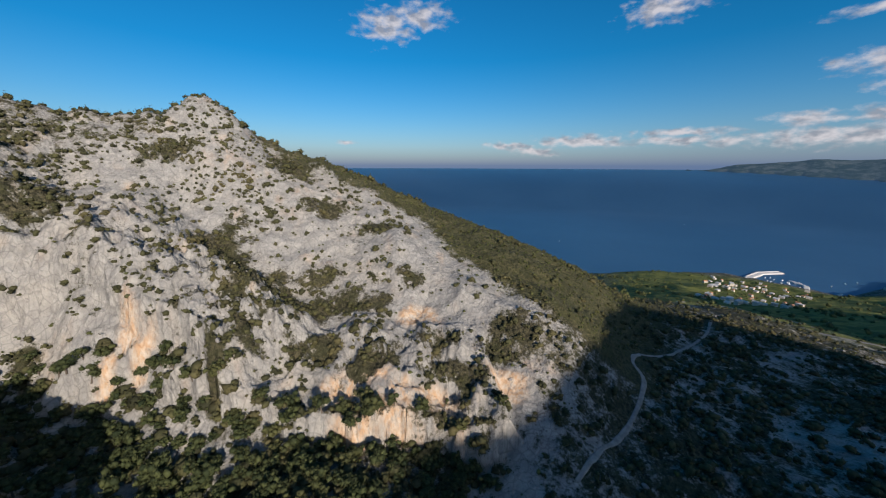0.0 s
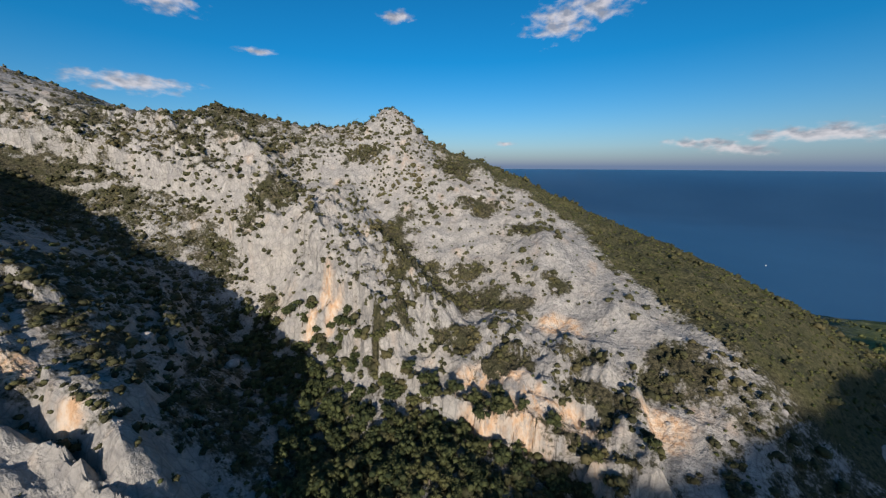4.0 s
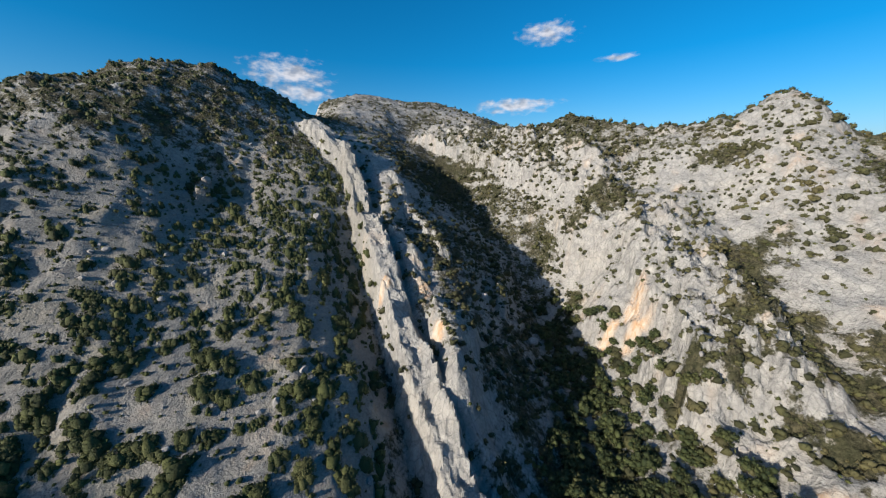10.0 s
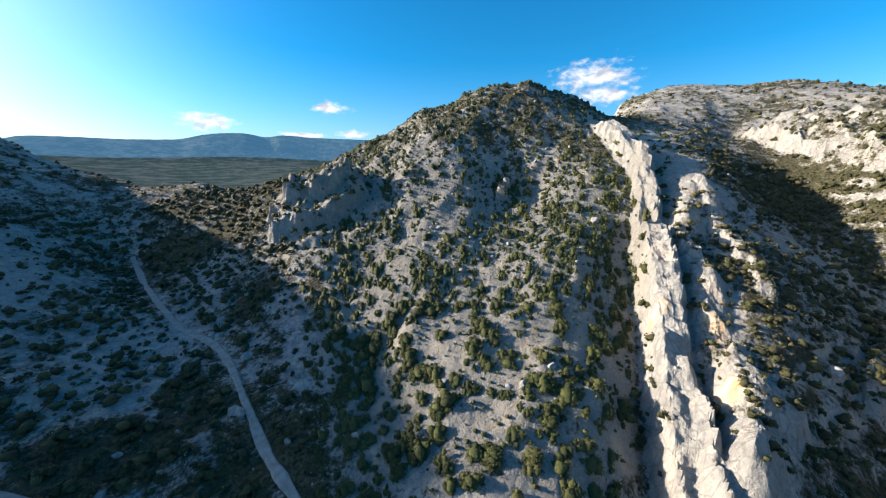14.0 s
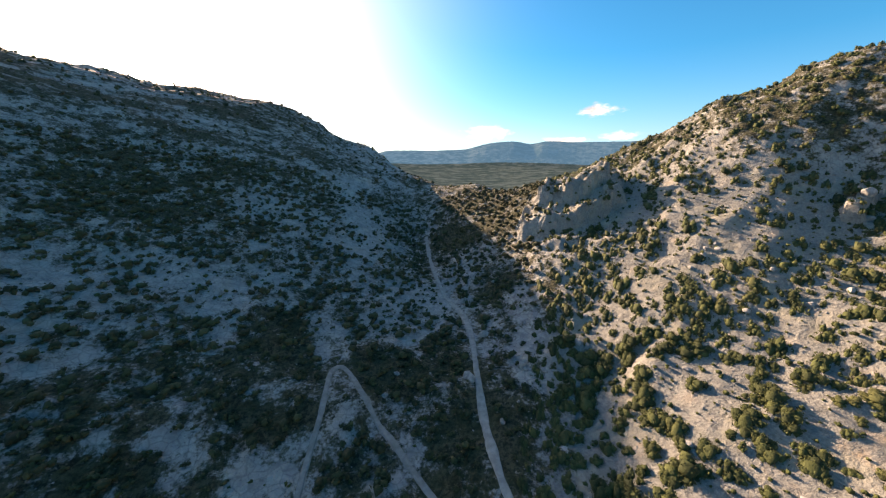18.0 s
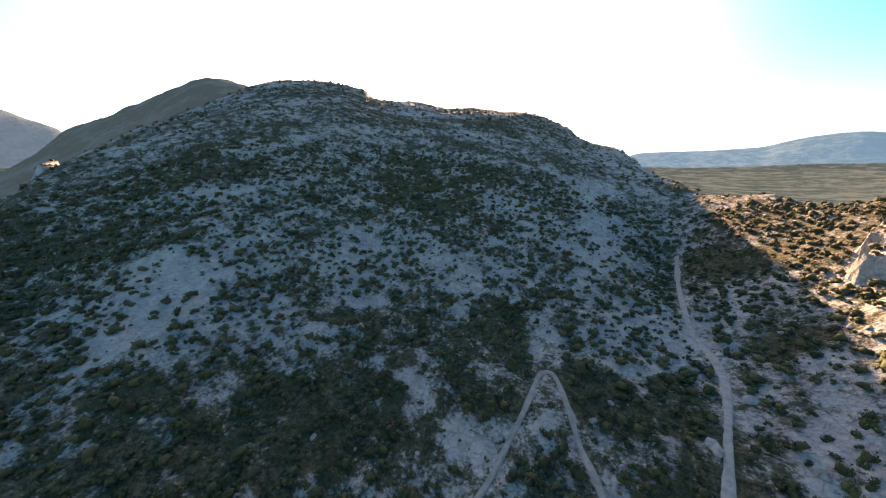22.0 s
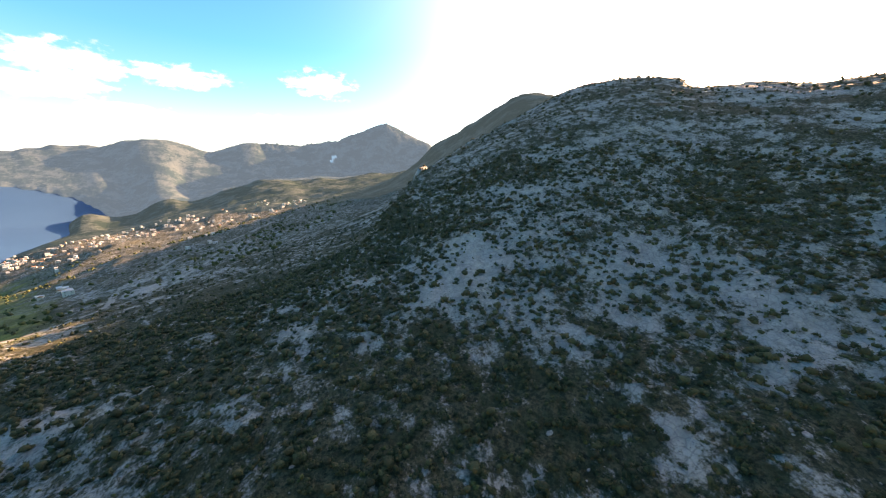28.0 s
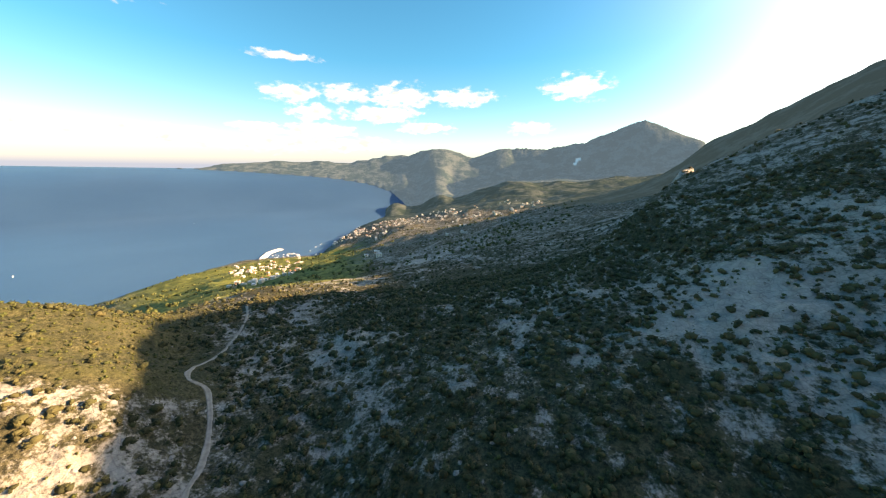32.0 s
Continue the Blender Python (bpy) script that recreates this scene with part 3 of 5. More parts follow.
# ---- materials ----
class Paint:
    """A node material that is put together step by step."""

    def __init__(self, name, rough=0.9, spec=0.2):
        self.mat = bpy.data.materials.new(name)
        self.mat.use_nodes = True
        self.tree = self.mat.node_tree
        self.skin = self.tree.nodes["Principled BSDF"]
        self.skin.inputs["Roughness"].default_value = rough
        self.skin.inputs["Specular IOR Level"].default_value = spec

    def add(self, kind, **values):
        node = self.tree.nodes.new("ShaderNode" + kind)
        for key, value in values.items():
            self.put(node.inputs[key.replace("_", " ")], value)
        return node

    def put(self, slot, value):
        if isinstance(value, bpy.types.NodeSocket):
            self.tree.links.new(value, slot)
        else:
            slot.default_value = value

    def math(self, op, a, b=0.0):
        node = self.tree.nodes.new("ShaderNodeMath")
        node.operation = op
        self.put(node.inputs[0], a)
        self.put(node.inputs[1], b)
        return node.outputs[0]

    def place(self, sx=1.0, sy=1.0, sz=1.0):
        node = self.tree.nodes.new("ShaderNodeVectorMath")
        node.operation = "MULTIPLY"
        self.put(node.inputs[0], self.tree.nodes.new("ShaderNodeNewGeometry").outputs["Position"])
        node.inputs[1].default_value = (sx, sy, sz)
        return node.outputs[0]

    def noise(self, scale, detail=4, rough=0.6, at=None):
        node = self.add("TexNoise", Scale=scale, Detail=detail, Roughness=rough)
        self.put(node.inputs["Vector"], at if at else self.place())
        return node.outputs["Fac"]

    def ramp(self, fac, low, high):
        node = self.add("MapRange", Value=fac, From_Min=low, From_Max=high)
        node.interpolation_type = "SMOOTHSTEP"
        return node.outputs["Result"]

    def mix(self, fac, a, b):
        node = self.tree.nodes.new("ShaderNodeMix")
        node.data_type = "RGBA"
        for slot, value in ((node.inputs["Factor"], fac), (node.inputs["A"], a), (node.inputs["B"], b)):
            self.put(slot, (*value, 1) if isinstance(value, tuple) else value)
        return node.outputs["Result"]

    def tint(self, value, rise):
        """A colour made lighter or darker by a number about 1."""
        node = self.tree.nodes.new("ShaderNodeVectorMath")
        node.operation = "SCALE"
        self.put(node.inputs[0], value)
        self.put(node.inputs["Scale"], rise)
        return node.outputs[0]

    def done(self, colour, bump=None, depth=0.3, strength=0.6):
        self.put(self.skin.inputs["Base Color"], (*colour, 1) if isinstance(colour, tuple) else colour)
        if bump:
            node = self.add("Bump", Height=bump, Distance=depth, Strength=strength)
            self.put(self.skin.inputs["Normal"], node.outputs["Normal"])
        return self.mat


def limestone_paint():
    p = Paint("limestone", 0.93, 0.15)
    cover = p.add("Attribute")
    cover.attribute_name = "cover"
    split = p.add("SeparateColor", Color=cover.outputs["Color"])
    scrub, scree, stain, fields = split.outputs[0], split.outputs[1], split.outputs[2], cover.outputs["Alpha"]
    broad_n, mid_n, fine_n = p.noise(0.03, 5), p.noise(0.22, 6, 0.65), p.noise(1.6, 6, 0.7)
    streak = p.noise(1.0, 5, 0.65, p.place(0.35, 0.35, 0.05))
    stone = p.mix(p.ramp(mid_n, 0.3, 0.7), (0.25, 0.248, 0.235), (0.385, 0.375, 0.345))
    stone = p.mix(p.math("MULTIPLY", p.ramp(streak, 0.5, 0.72), 0.4), stone, (0.2, 0.195, 0.19))
    stone = p.mix(p.math("MULTIPLY", p.ramp(broad_n, 0.45, 0.7), 0.35), stone, (0.43, 0.395, 0.335))
    cracks = p.add("TexVoronoi", Scale=0.33)
    cracks.feature = "DISTANCE_TO_EDGE"
    p.put(cracks.inputs["Vector"], p.place(1, 1, 0.55))
    stone = p.mix(p.math("MULTIPLY", p.math("SUBTRACT", 1.0, p.ramp(cracks.outputs["Distance"], 0.0, 0.09)), 0.35), stone, (0.10, 0.10, 0.10))
    stone = p.mix(p.math("MULTIPLY", p.ramp(p.noise(0.09, 7, 0.75), 0.52, 0.66), 0.4), stone, (0.2, 0.195, 0.195))
    pits = p.noise(1.1, 6, 0.8, p.place(1, 1, 0.6))
    stone = p.mix(p.math("MULTIPLY", p.ramp(pits, 0.52, 0.66), 0.5), stone, (0.13, 0.125, 0.12))
    gravel = p.mix(p.ramp(fine_n, 0.3, 0.7), (0.175, 0.17, 0.155), (0.295, 0.284, 0.255))
    gravel = p.mix(p.math("MULTIPLY", p.ramp(p.noise(0.05, 3), 0.52, 0.62), 0.6), gravel, (0.30, 0.275, 0.215))
    gravel = p.mix(p.math("MULTIPLY", p.ramp(p.noise(0.55, 6, 0.75), 0.5, 0.66), 0.55), gravel, (0.13, 0.122, 0.105))
    ground = p.mix(scree, stone, gravel)
    rust = p.mix(p.ramp(p.noise(0.5, 5, 0.6, p.place(1, 1, 0.4)), 0.35, 0.65), (0.58, 0.49, 0.39), (0.52, 0.33, 0.19))
    ground = p.mix(p.math("MULTIPLY", stain, p.ramp(p.noise(0.25, 6, 0.7, p.place(1, 1, 0.35)), 0.3, 0.52)), ground, rust)
    # low plants between the stones
    leaf = p.mix(p.ramp(p.noise(0.7, 7, 0.8), 0.4, 0.6), (0.020, 0.021, 0.013), (0.098, 0.088, 0.052))
    leaf = p.mix(p.math("MULTIPLY", p.ramp(p.noise(0.12, 4), 0.45, 0.6), 0.5), leaf, (0.040, 0.044, 0.020))
    patch = p.math("ADD", p.math("MULTIPLY", p.noise(0.16, 6, 0.72), 0.75), p.math("MULTIPLY", p.noise(0.02, 3), 0.25))
    grown = p.ramp(p.math("ADD", patch, p.math("ADD", p.math("MULTIPLY", p.math("SUBTRACT", scrub, 0.5), 0.55), p.math("MULTIPLY", p.math("SUBTRACT", p.noise(0.9, 4, 0.7), 0.5), 0.45))), 0.45, 0.61)
    ground = p.mix(grown, ground, leaf)
    plots = p.add("TexVoronoi", Scale=0.03)
    p.put(plots.inputs["Vector"], p.place(1, 2.2, 0))
    field = p.mix(p.ramp(plots.outputs["Color"], 0.2, 0.8), (0.185, 0.19, 0.052), (0.085, 0.11, 0.030))
    field = p.mix(p.ramp(p.noise(0.06, 5, 0.7), 0.55, 0.65), field, (0.07, 0.08, 0.03))
    ground = p.mix(fields, ground, field)
    blocks = p.add("TexVoronoi", Scale=0.65)
    p.put(blocks.inputs["Vector"], p.place(1, 1, 0.5))
    bump = p.math("ADD", p.math("MULTIPLY", mid_n, 1.5), p.math("MULTIPLY", fine_n, 0.6))
    bump = p.math("ADD", bump, p.math("MULTIPLY", p.math("MULTIPLY", blocks.outputs["Distance"], 0.45), p.math("SUBTRACT", 1.0, scree)))
    return p.done(ground, bump, 1.1, 0.9)


def water_paint():
    p = Paint("sea_water", 0.45, 0.4)
    deep = p.mix(p.ramp(p.noise(0.0016, 4, 0.6), 0.35, 0.7), (0.026, 0.086, 0.168), (0.033, 0.102, 0.192))
    return p.done(deep, p.noise(0.05, 6, 0.7), 0.6, 0.35)


def leaf_paint(name, dark, light, dry):
    p = Paint(name, 0.75, 0.2)
    each = p.tree.nodes.new("ShaderNodeNewGeometry").outputs["Random Per Island"]
    one = p.tree.nodes.new("ShaderNodeObjectInfo").outputs["Random"]
    pick = p.math("FRACT", p.math("ADD", each, one))
    c = p.mix(pick, dark, light)
    c = p.mix(p.math("MULTIPLY", p.ramp(p.noise(0.045, 3), 0.5, 0.68), 0.6), c, dry)
    c = p.tint(c, p.math("ADD", 0.6, p.math("MULTIPLY", p.noise(2.2, 3), 0.8)))
    p.skin.inputs["Subsurface Weight"].default_value = 0.0
    return p.done(c, p.noise(4.0, 3), 0.25, 0.8)


def plain_paint(name, a, b, scale=0.8, rough=0.85, spec=0.2, bump=0.05):
    p = Paint(name, rough, spec)
    one = p.tree.nodes.new("ShaderNodeObjectInfo").outputs["Random"]
    n = p.noise(scale, 5, 0.65)
    return p.done(p.tint(p.mix(p.ramp(n, 0.3, 0.7), a, b), p.math("ADD", 0.85, p.math("MULTIPLY", one, 0.3))), n, bump, 0.5)


ROCK = limestone_paint()
WATER = water_paint()
BUSH = leaf_paint("scrub_leaves", (0.028, 0.030, 0.015), (0.080, 0.080, 0.034), (0.115, 0.098, 0.045))
OAK = leaf_paint("oak_leaves", (0.017, 0.027, 0.011), (0.066, 0.078, 0.028), (0.09, 0.088, 0.034))
HEATH = leaf_paint("heath_leaves", (0.034, 0.044, 0.015), (0.088, 0.098, 0.031), (0.115, 0.114, 0.040))
JUNIPER = leaf_paint("juniper_leaves", (0.026, 0.033, 0.012), (0.076, 0.086, 0.028), (0.10, 0.095, 0.036))
BARK = plain_paint("bark", (0.07, 0.055, 0.04), (0.14, 0.12, 0.10), 3.0)
BOULDER = plain_paint("boulder_stone", (0.19, 0.185, 0.18), (0.35, 0.335, 0.315), 0.9, 0.93, 0.15, 0.3)
DIRT = plain_paint("track_dirt", (0.20, 0.185, 0.165), (0.30, 0.28, 0.25), 0.5, 0.95, 0.1, 0.15)


def mesh_of(name, verts, faces, mat=None, smooth=True):
    me = bpy.data.meshes.new(name)
    verts, faces = np.asarray(verts, np.float32), np.asarray(faces, np.int32)
    k = faces.shape[1]
    me.vertices.add(len(verts))
    me.vertices.foreach_set("co", verts.ravel())
    me.loops.add(faces.size)
    me.loops.foreach_set("vertex_index", faces.ravel())
    me.polygons.add(len(faces))
    me.polygons.foreach_set("loop_start", np.arange(0, faces.size, k, dtype=np.int32))
    me.polygons.foreach_set("use_smooth", np.full(len(faces), smooth))
    me.update(calc_edges=True)
    if mat:
        me.materials.append(mat)
    return me


def ring_faces(rings, spokes):
    i, j = np.meshgrid(np.arange(rings - 1), np.arange(spokes), indexing="ij")
    a, b = i * spokes + j, i * spokes + (j + 1) % spokes
    return np.stack([a, b, b + spokes, a + spokes], -1).reshape(-1, 4)[:, ::-1]


# ---- ground: one sheet from the valley floor to the far hills ----
SPOKES = 1220
RADII = np.concatenate([np.linspace(0.02, 60, 24), np.linspace(61.2, 330, 226), np.linspace(332, 520, 80), np.geomspace(526, 4860, 120)])
bearing = np.linspace(0, 2 * np.pi, SPOKES, endpoint=False)
GX, GY = RADII[:, None] * np.sin(bearing), RADII[:, None] * np.cos(bearing)
GZ = height(GX, GY)
gr, gb, green, scree, wood, fields, stain = zones(GX, GY)
face = face_of(gr, gb)
shade_side = step01(gb, 60, 95) * (1 - step01(gb, 172, 186)) * (1 - step01(gr, 600, 900))
low = 1 - step01(GZ, 322, 345)


def blob(b, d, wb, wd):
    return 1 - step01(np.hypot((gb - b) / wb, (gr - d) / wd) + 0.9 * fbm(GX / 26, GY / 26, 4, 77), 0.3, 1.3)


scrub = 0.47 + 0.42 * green + 0.12 * wood - 0.34 * scree - 0.04 * face + 0.05 * low + 0.04 * shade_side
# last term: denser valley scrub, also to deepen the shade there
scrub += 0.2 * mottle(GX, GY, gr, gb) + 0.16 * blob(-158, 100, 22, 45) + 0.18 * blob(72, 300, 14, 90) + 0.08 * step01(gb, 18, 26) * (1 - step01(gb, 100, 115)) * (1 - step01(gr, 330, 420))
scrub -= 0.16 * blob(-160, 165, 5, 45) + 0.2 * blob(40, 170, 9, 45) + 0.5 * blob(69, 560, 2.2, 30)
scrub += 0.04 * step01(gb, 62, 75) * (1 - step01(gb, 172, 182)) * (1 - step01(gr, 105, 128))
scrub += 0.07 * shade_side * step01(gr, 195, 240) * (1 - step01(gr, 600, 700)) - 0.06 * shade_side * step01(gr, 130, 150) * (1 - step01(gr, 190, 215))
scrub += 0.04 + 0.2 * clumps(GX, GY, gr, gb) * (1 - face) * (1 - green) + face * (0.85 * stands(GX, GY, gr, gb) + 0.2 * slants(GX, GY) - 0.24)
steep = np.hypot(np.gradient(GZ, axis=0) / np.gradient(RADII)[:, None], (np.roll(GZ, -1, 1) - np.roll(GZ, 1, 1)) / (2 * RADII[:, None] * (bearing[1] - bearing[0])))
scrub -= 0.3 * step01(steep, 1.1, 1.9) * (gr > 60)
near_rib = (gr < 300) & (gb > -110) & (gb < -65)
rib_off = np.full(GX.shape, 99.0)
rib_off[near_rib] = line_offset(RIB, GX[near_rib], GY[near_rib])[0]
scrub -= 0.5 * (1 - step01(np.abs(rib_off), 5, 8)) + 0.14 * step01(rib_off, 0, 4) * (1 - step01(rib_off, 16, 30)) * step01(gr, 70, 85)
scrub += 0.16 * step01(gb, -84, -78) * (1 - step01(gb, -50, -42)) * step01(gr, 215, 240) * (1 - step01(gr, 330, 350))
scrub = scrub + (0.64 - scrub) * step01(gr, 520, 900) + 0.24 * step01(np.abs(gb), 105, 125) * step01(gr, 500, 800) * (1 - step01(gr, 4000, 4300))
# last term: scrub painted dark where a shadow should fall
scrub += 0.2 * step01(gb, -155, -148) * (1 - step01(gb, -98, -92)) * step01(gr, 205, 235) * (1 - step01(gr, 420, 500)) + 0.22 * blob(60, 520, 12, 170)
scrub += 0.03 * step01(gb, -92, -86) * (1 - step01(gb, -66, -58)) * step01(gr, 330, 380) * (1 - step01(gr, 560, 700))
# thicker saddle scrub, also to darken ground that should lie in shade
scrub += 0.2 * step01(gb, -170, -163) * (1 - step01(gb, -146, -140)) * step01(gr, 195, 230) * (1 - step01(gr, 420, 500))
scrub += (0.58 + 0.22 * fbm(GX / 9, GY / 9, 3, 93) - scrub) * (1 - step01(gr, 25, 58))
scar = 1 - step01(np.hypot((gb - 94.6 - 0.004 * (gr - 4082)) / 0.45, (gr - 4082) / 110), 0.6, 1.0)
cover = np.stack([np.clip(scrub - scar, 0, 1), np.clip(scree, 0, 1), np.clip(stain, 0, 1), np.clip(np.maximum(fields, 0.12 * green), 0, 1)], -1).astype(np.float32)
GROUND_FACES = ring_faces(len(RADII), SPOKES)
CHISELLED = ((steep.ravel()[GROUND_FACES[:, 0]] > 1.8) | (np.abs(rib_off.ravel()[GROUND_FACES[:, 0]] - 4) < 16)) & (gr.ravel()[GROUND_FACES[:, 0]] < 330)
FACE_RANGE, FACE_BEARING = gr.ravel()[GROUND_FACES[:, 0]], gb.ravel()[GROUND_FACES[:, 0]]


def sheet(name, mask, mat):
    """The part of the land's grid within a mask, as one mesh."""
    faces = GROUND_FACES[mask]
    used, faces = np.unique(faces, return_inverse=True)
    me = mesh_of(name, np.stack([GX, GY, GZ], -1).reshape(-1, 3)[used], faces.reshape(-1, 4), mat)
    me.polygons.foreach_set("use_smooth", ~(CHISELLED[mask]))
    me.attributes.new("cover", "FLOAT_COLOR", "POINT").data.foreach_set("color", cover.reshape(-1, 4)[used].ravel())
    return new(name, me)


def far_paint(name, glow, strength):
    """Distant hills; blue emission stands in for the haze of the air."""
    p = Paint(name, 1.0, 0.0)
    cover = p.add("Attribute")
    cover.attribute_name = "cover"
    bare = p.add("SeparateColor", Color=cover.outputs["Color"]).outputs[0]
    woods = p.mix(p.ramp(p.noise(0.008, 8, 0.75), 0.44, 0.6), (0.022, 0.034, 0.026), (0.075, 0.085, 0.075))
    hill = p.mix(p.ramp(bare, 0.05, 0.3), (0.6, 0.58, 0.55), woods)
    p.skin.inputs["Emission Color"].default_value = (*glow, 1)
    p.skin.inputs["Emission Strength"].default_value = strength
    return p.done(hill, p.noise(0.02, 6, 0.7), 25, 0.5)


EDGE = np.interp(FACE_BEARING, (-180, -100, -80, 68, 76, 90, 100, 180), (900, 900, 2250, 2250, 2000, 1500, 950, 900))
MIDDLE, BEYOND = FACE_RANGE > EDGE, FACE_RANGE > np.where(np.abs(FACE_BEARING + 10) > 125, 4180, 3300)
# haze painted in as even blue emission, stronger on the farther sheets
tagged(sheet("backdrop_hills", MIDDLE & ~BEYOND, far_paint("hills_haze_glow", (0.16, 0.40, 0.62), 0.028)), "wooded hills beyond the valley, glowing blue for haze", "hill", kind="structure")
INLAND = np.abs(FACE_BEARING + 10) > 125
tagged(sheet("backdrop_coast", BEYOND & ~INLAND, far_paint("coast_haze_glow", (0.20, 0.47, 0.85), 0.065)), "distant mountains and coast, glowing blue for haze", "mountain", kind="structure")
tagged(sheet("backdrop_mesa", BEYOND & INLAND, far_paint("mesa_haze_glow", (0.15, 0.52, 1.0), 0.10)), "table mountain on the inland horizon, glowing blue for haze", "mountain", kind="structure")
ground = tagged(sheet("ground", ~MIDDLE & ~BEYOND, ROCK), "grey limestone mountainsides with scree and dry scrub", "mountain", kind="structure")

# ---- sea: level to three kilometres, then drawn up to the horizon line ----
sr = np.concatenate([np.linspace(600, 3000, 40), np.linspace(3050, 4880, 60)])
reach = np.where(sr <= 3000, sr, sr + 45000 * ((sr - 3000) / 1880).clip(0) ** 3)
sz = EYE.z - (EYE.z - SEA) * sr / reach
sb = np.radians(np.linspace(-100, 84, 360))
sea = new("sea", mesh_of("sea", np.stack([sr[:, None] * np.sin(sb), sr[:, None] * np.cos(sb), np.repeat(sz[:, None], 360, 1)], -1).reshape(-1, 3),
                         ring_faces(len(sr), 360).reshape(len(sr) - 1, 360, 4)[:, :-1].reshape(-1, 4)[:, ::-1], WATER))
sea.data.normals_split_custom_set_from_vertices([(0.0, 0.0, 1.0)] * len(sea.data.vertices))
tagged(sea, "deep blue calm sea reaching the horizon", "sea", kind="structure")


# ---- dirt tracks, laid over the ground ----
def lay(x, y):
    return height(np.atleast_1d(np.asarray(x, float)), np.atleast_1d(np.asarray(y, float)))


ROAD_LINES = {}


def track(name, rows, width, label, mat=DIRT):
    """A strip of road along rows of bearing, elevation and distance; it follows the ground a hand's width above it."""
    ROAD_LINES[name] = rows
    line = along(view_places(rows), 0.03)[:, :2]
    for _ in range(3):
        line[1:-1] = 0.25 * line[:-2] + 0.5 * line[1:-1] + 0.25 * line[2:]
    turn = np.gradient(line, axis=0)
    turn /= np.hypot(*turn.T)[:, None] + 1e-9
    side = np.stack([-turn[:, 1], turn[:, 0]], -1)
    spread = np.linspace(-0.5, 0.5, 7)
    ragged = width * (1 + 0.45 * fbm(line[:, 0] / 7, line[:, 1] / 7, 3, 5))
    grid = line[:, None, :] + side[:, None, :] * spread[None, :, None] * ragged[:, None, None]
    z = lay(grid[..., 0], grid[..., 1])
    flat = z.mean(1, keepdims=True)
    z = np.maximum(0.35 * z + 0.65 * flat, z) + 0.25 - 0.5 * (np.abs(spread) > 0.45)
    n, m = grid.shape[:2]
    i, j = np.meshgrid(np.arange(n - 1), np.arange(m - 1), indexing="ij")
    a = i * m + j
    faces = np.stack([a, a + m, a + m + 1, a + 1], -1).reshape(-1, 4)
    ob = new(name, mesh_of(name, np.concatenate([grid, z[..., None]], -1).reshape(-1, 3), faces[:, ::-1], mat))
    return tagged(ob, label, "track", kind="structure")


track("road_1", [(-166.4, -11.2, 257), (-165.7, -14.8, 217), (-164.3, -18.9, 171), (-161.7, -22.6, 149), (-159.1, -24.3, 139), (-157.7, -27.9, 120), (-156.6, -33.5, 97), (-154.9, -39.8, 81), (-152.5, -44.4, 69), (-150.5, -47.4, 63), (-146, -52, 55)],
      2.7, "pale stony dirt track climbing the valley to the saddle")
track("road_2", [(163, -51, 58), (167.9, -47.1, 66), (170.6, -43.1, 75), (173.7, -38.1, 86), (175.2, -34.1, 96), (176.4, -31.1, 107), (178.4, -30.7, 108), (-179.4, -34.4, 95), (-176.5, -39.4, 83), (-172.7, -43.5, 74), (-168.9, -46.7, 67), (-163, -51, 58)],
      1.9, "narrow dirt track looping through dark scrub")
track("road_3", [(41.5, -20.5, 282), (41.5, -22.2, 248), (39.7, -24.2, 221), (37.5, -26.2, 199), (32.9, -27.2, 171), (32.8, -28.9, 155), (35.1, -29.7, 156), (34.9, -33.3, 137), (33.6, -37.6, 119), (30.1, -41.4, 103), (27, -47, 88)],
      1.9, "pale dirt track winding down the shaded bank")
track("road_4", [(49.5, -20.4, 400), (51.4, -20.6, 400), (58.5, -20.0, 430), (65.5, -18.7, 500), (66.4, -16.9, 640), (70, -15.2, 760), (80, -11.5, 1020), (88, -8.3, 1250)], 9.0, "paved valley road towards the town")
track("road_5", [(68.4, -19.4, 313), (70.4, -20.7, 256), (75.2, -21.2, 236), (80.5, -21.7, 208), (86.1, -20.9, 199)], 1.6, "pale farm track across the shaded valley")
track("road_6", [(36, -19.4, 420), (42, -18.3, 560), (48, -18.1, 520), (51, -18.8, 470)], 4.5, "dirt road over the sunny spur")


# ---- plants ----
def ico(level):
    bm = bmesh.new()
    bmesh.ops.create_icosphere(bm, subdivisions=level, radius=1)
    v = np.array([p.co[:] for p in bm.verts])
    f = np.array([[p.index for p in q.verts] for q in bm.faces])
    bm.free()
    return v, f


ICO = {k: ico(k) for k in (1, 2)}


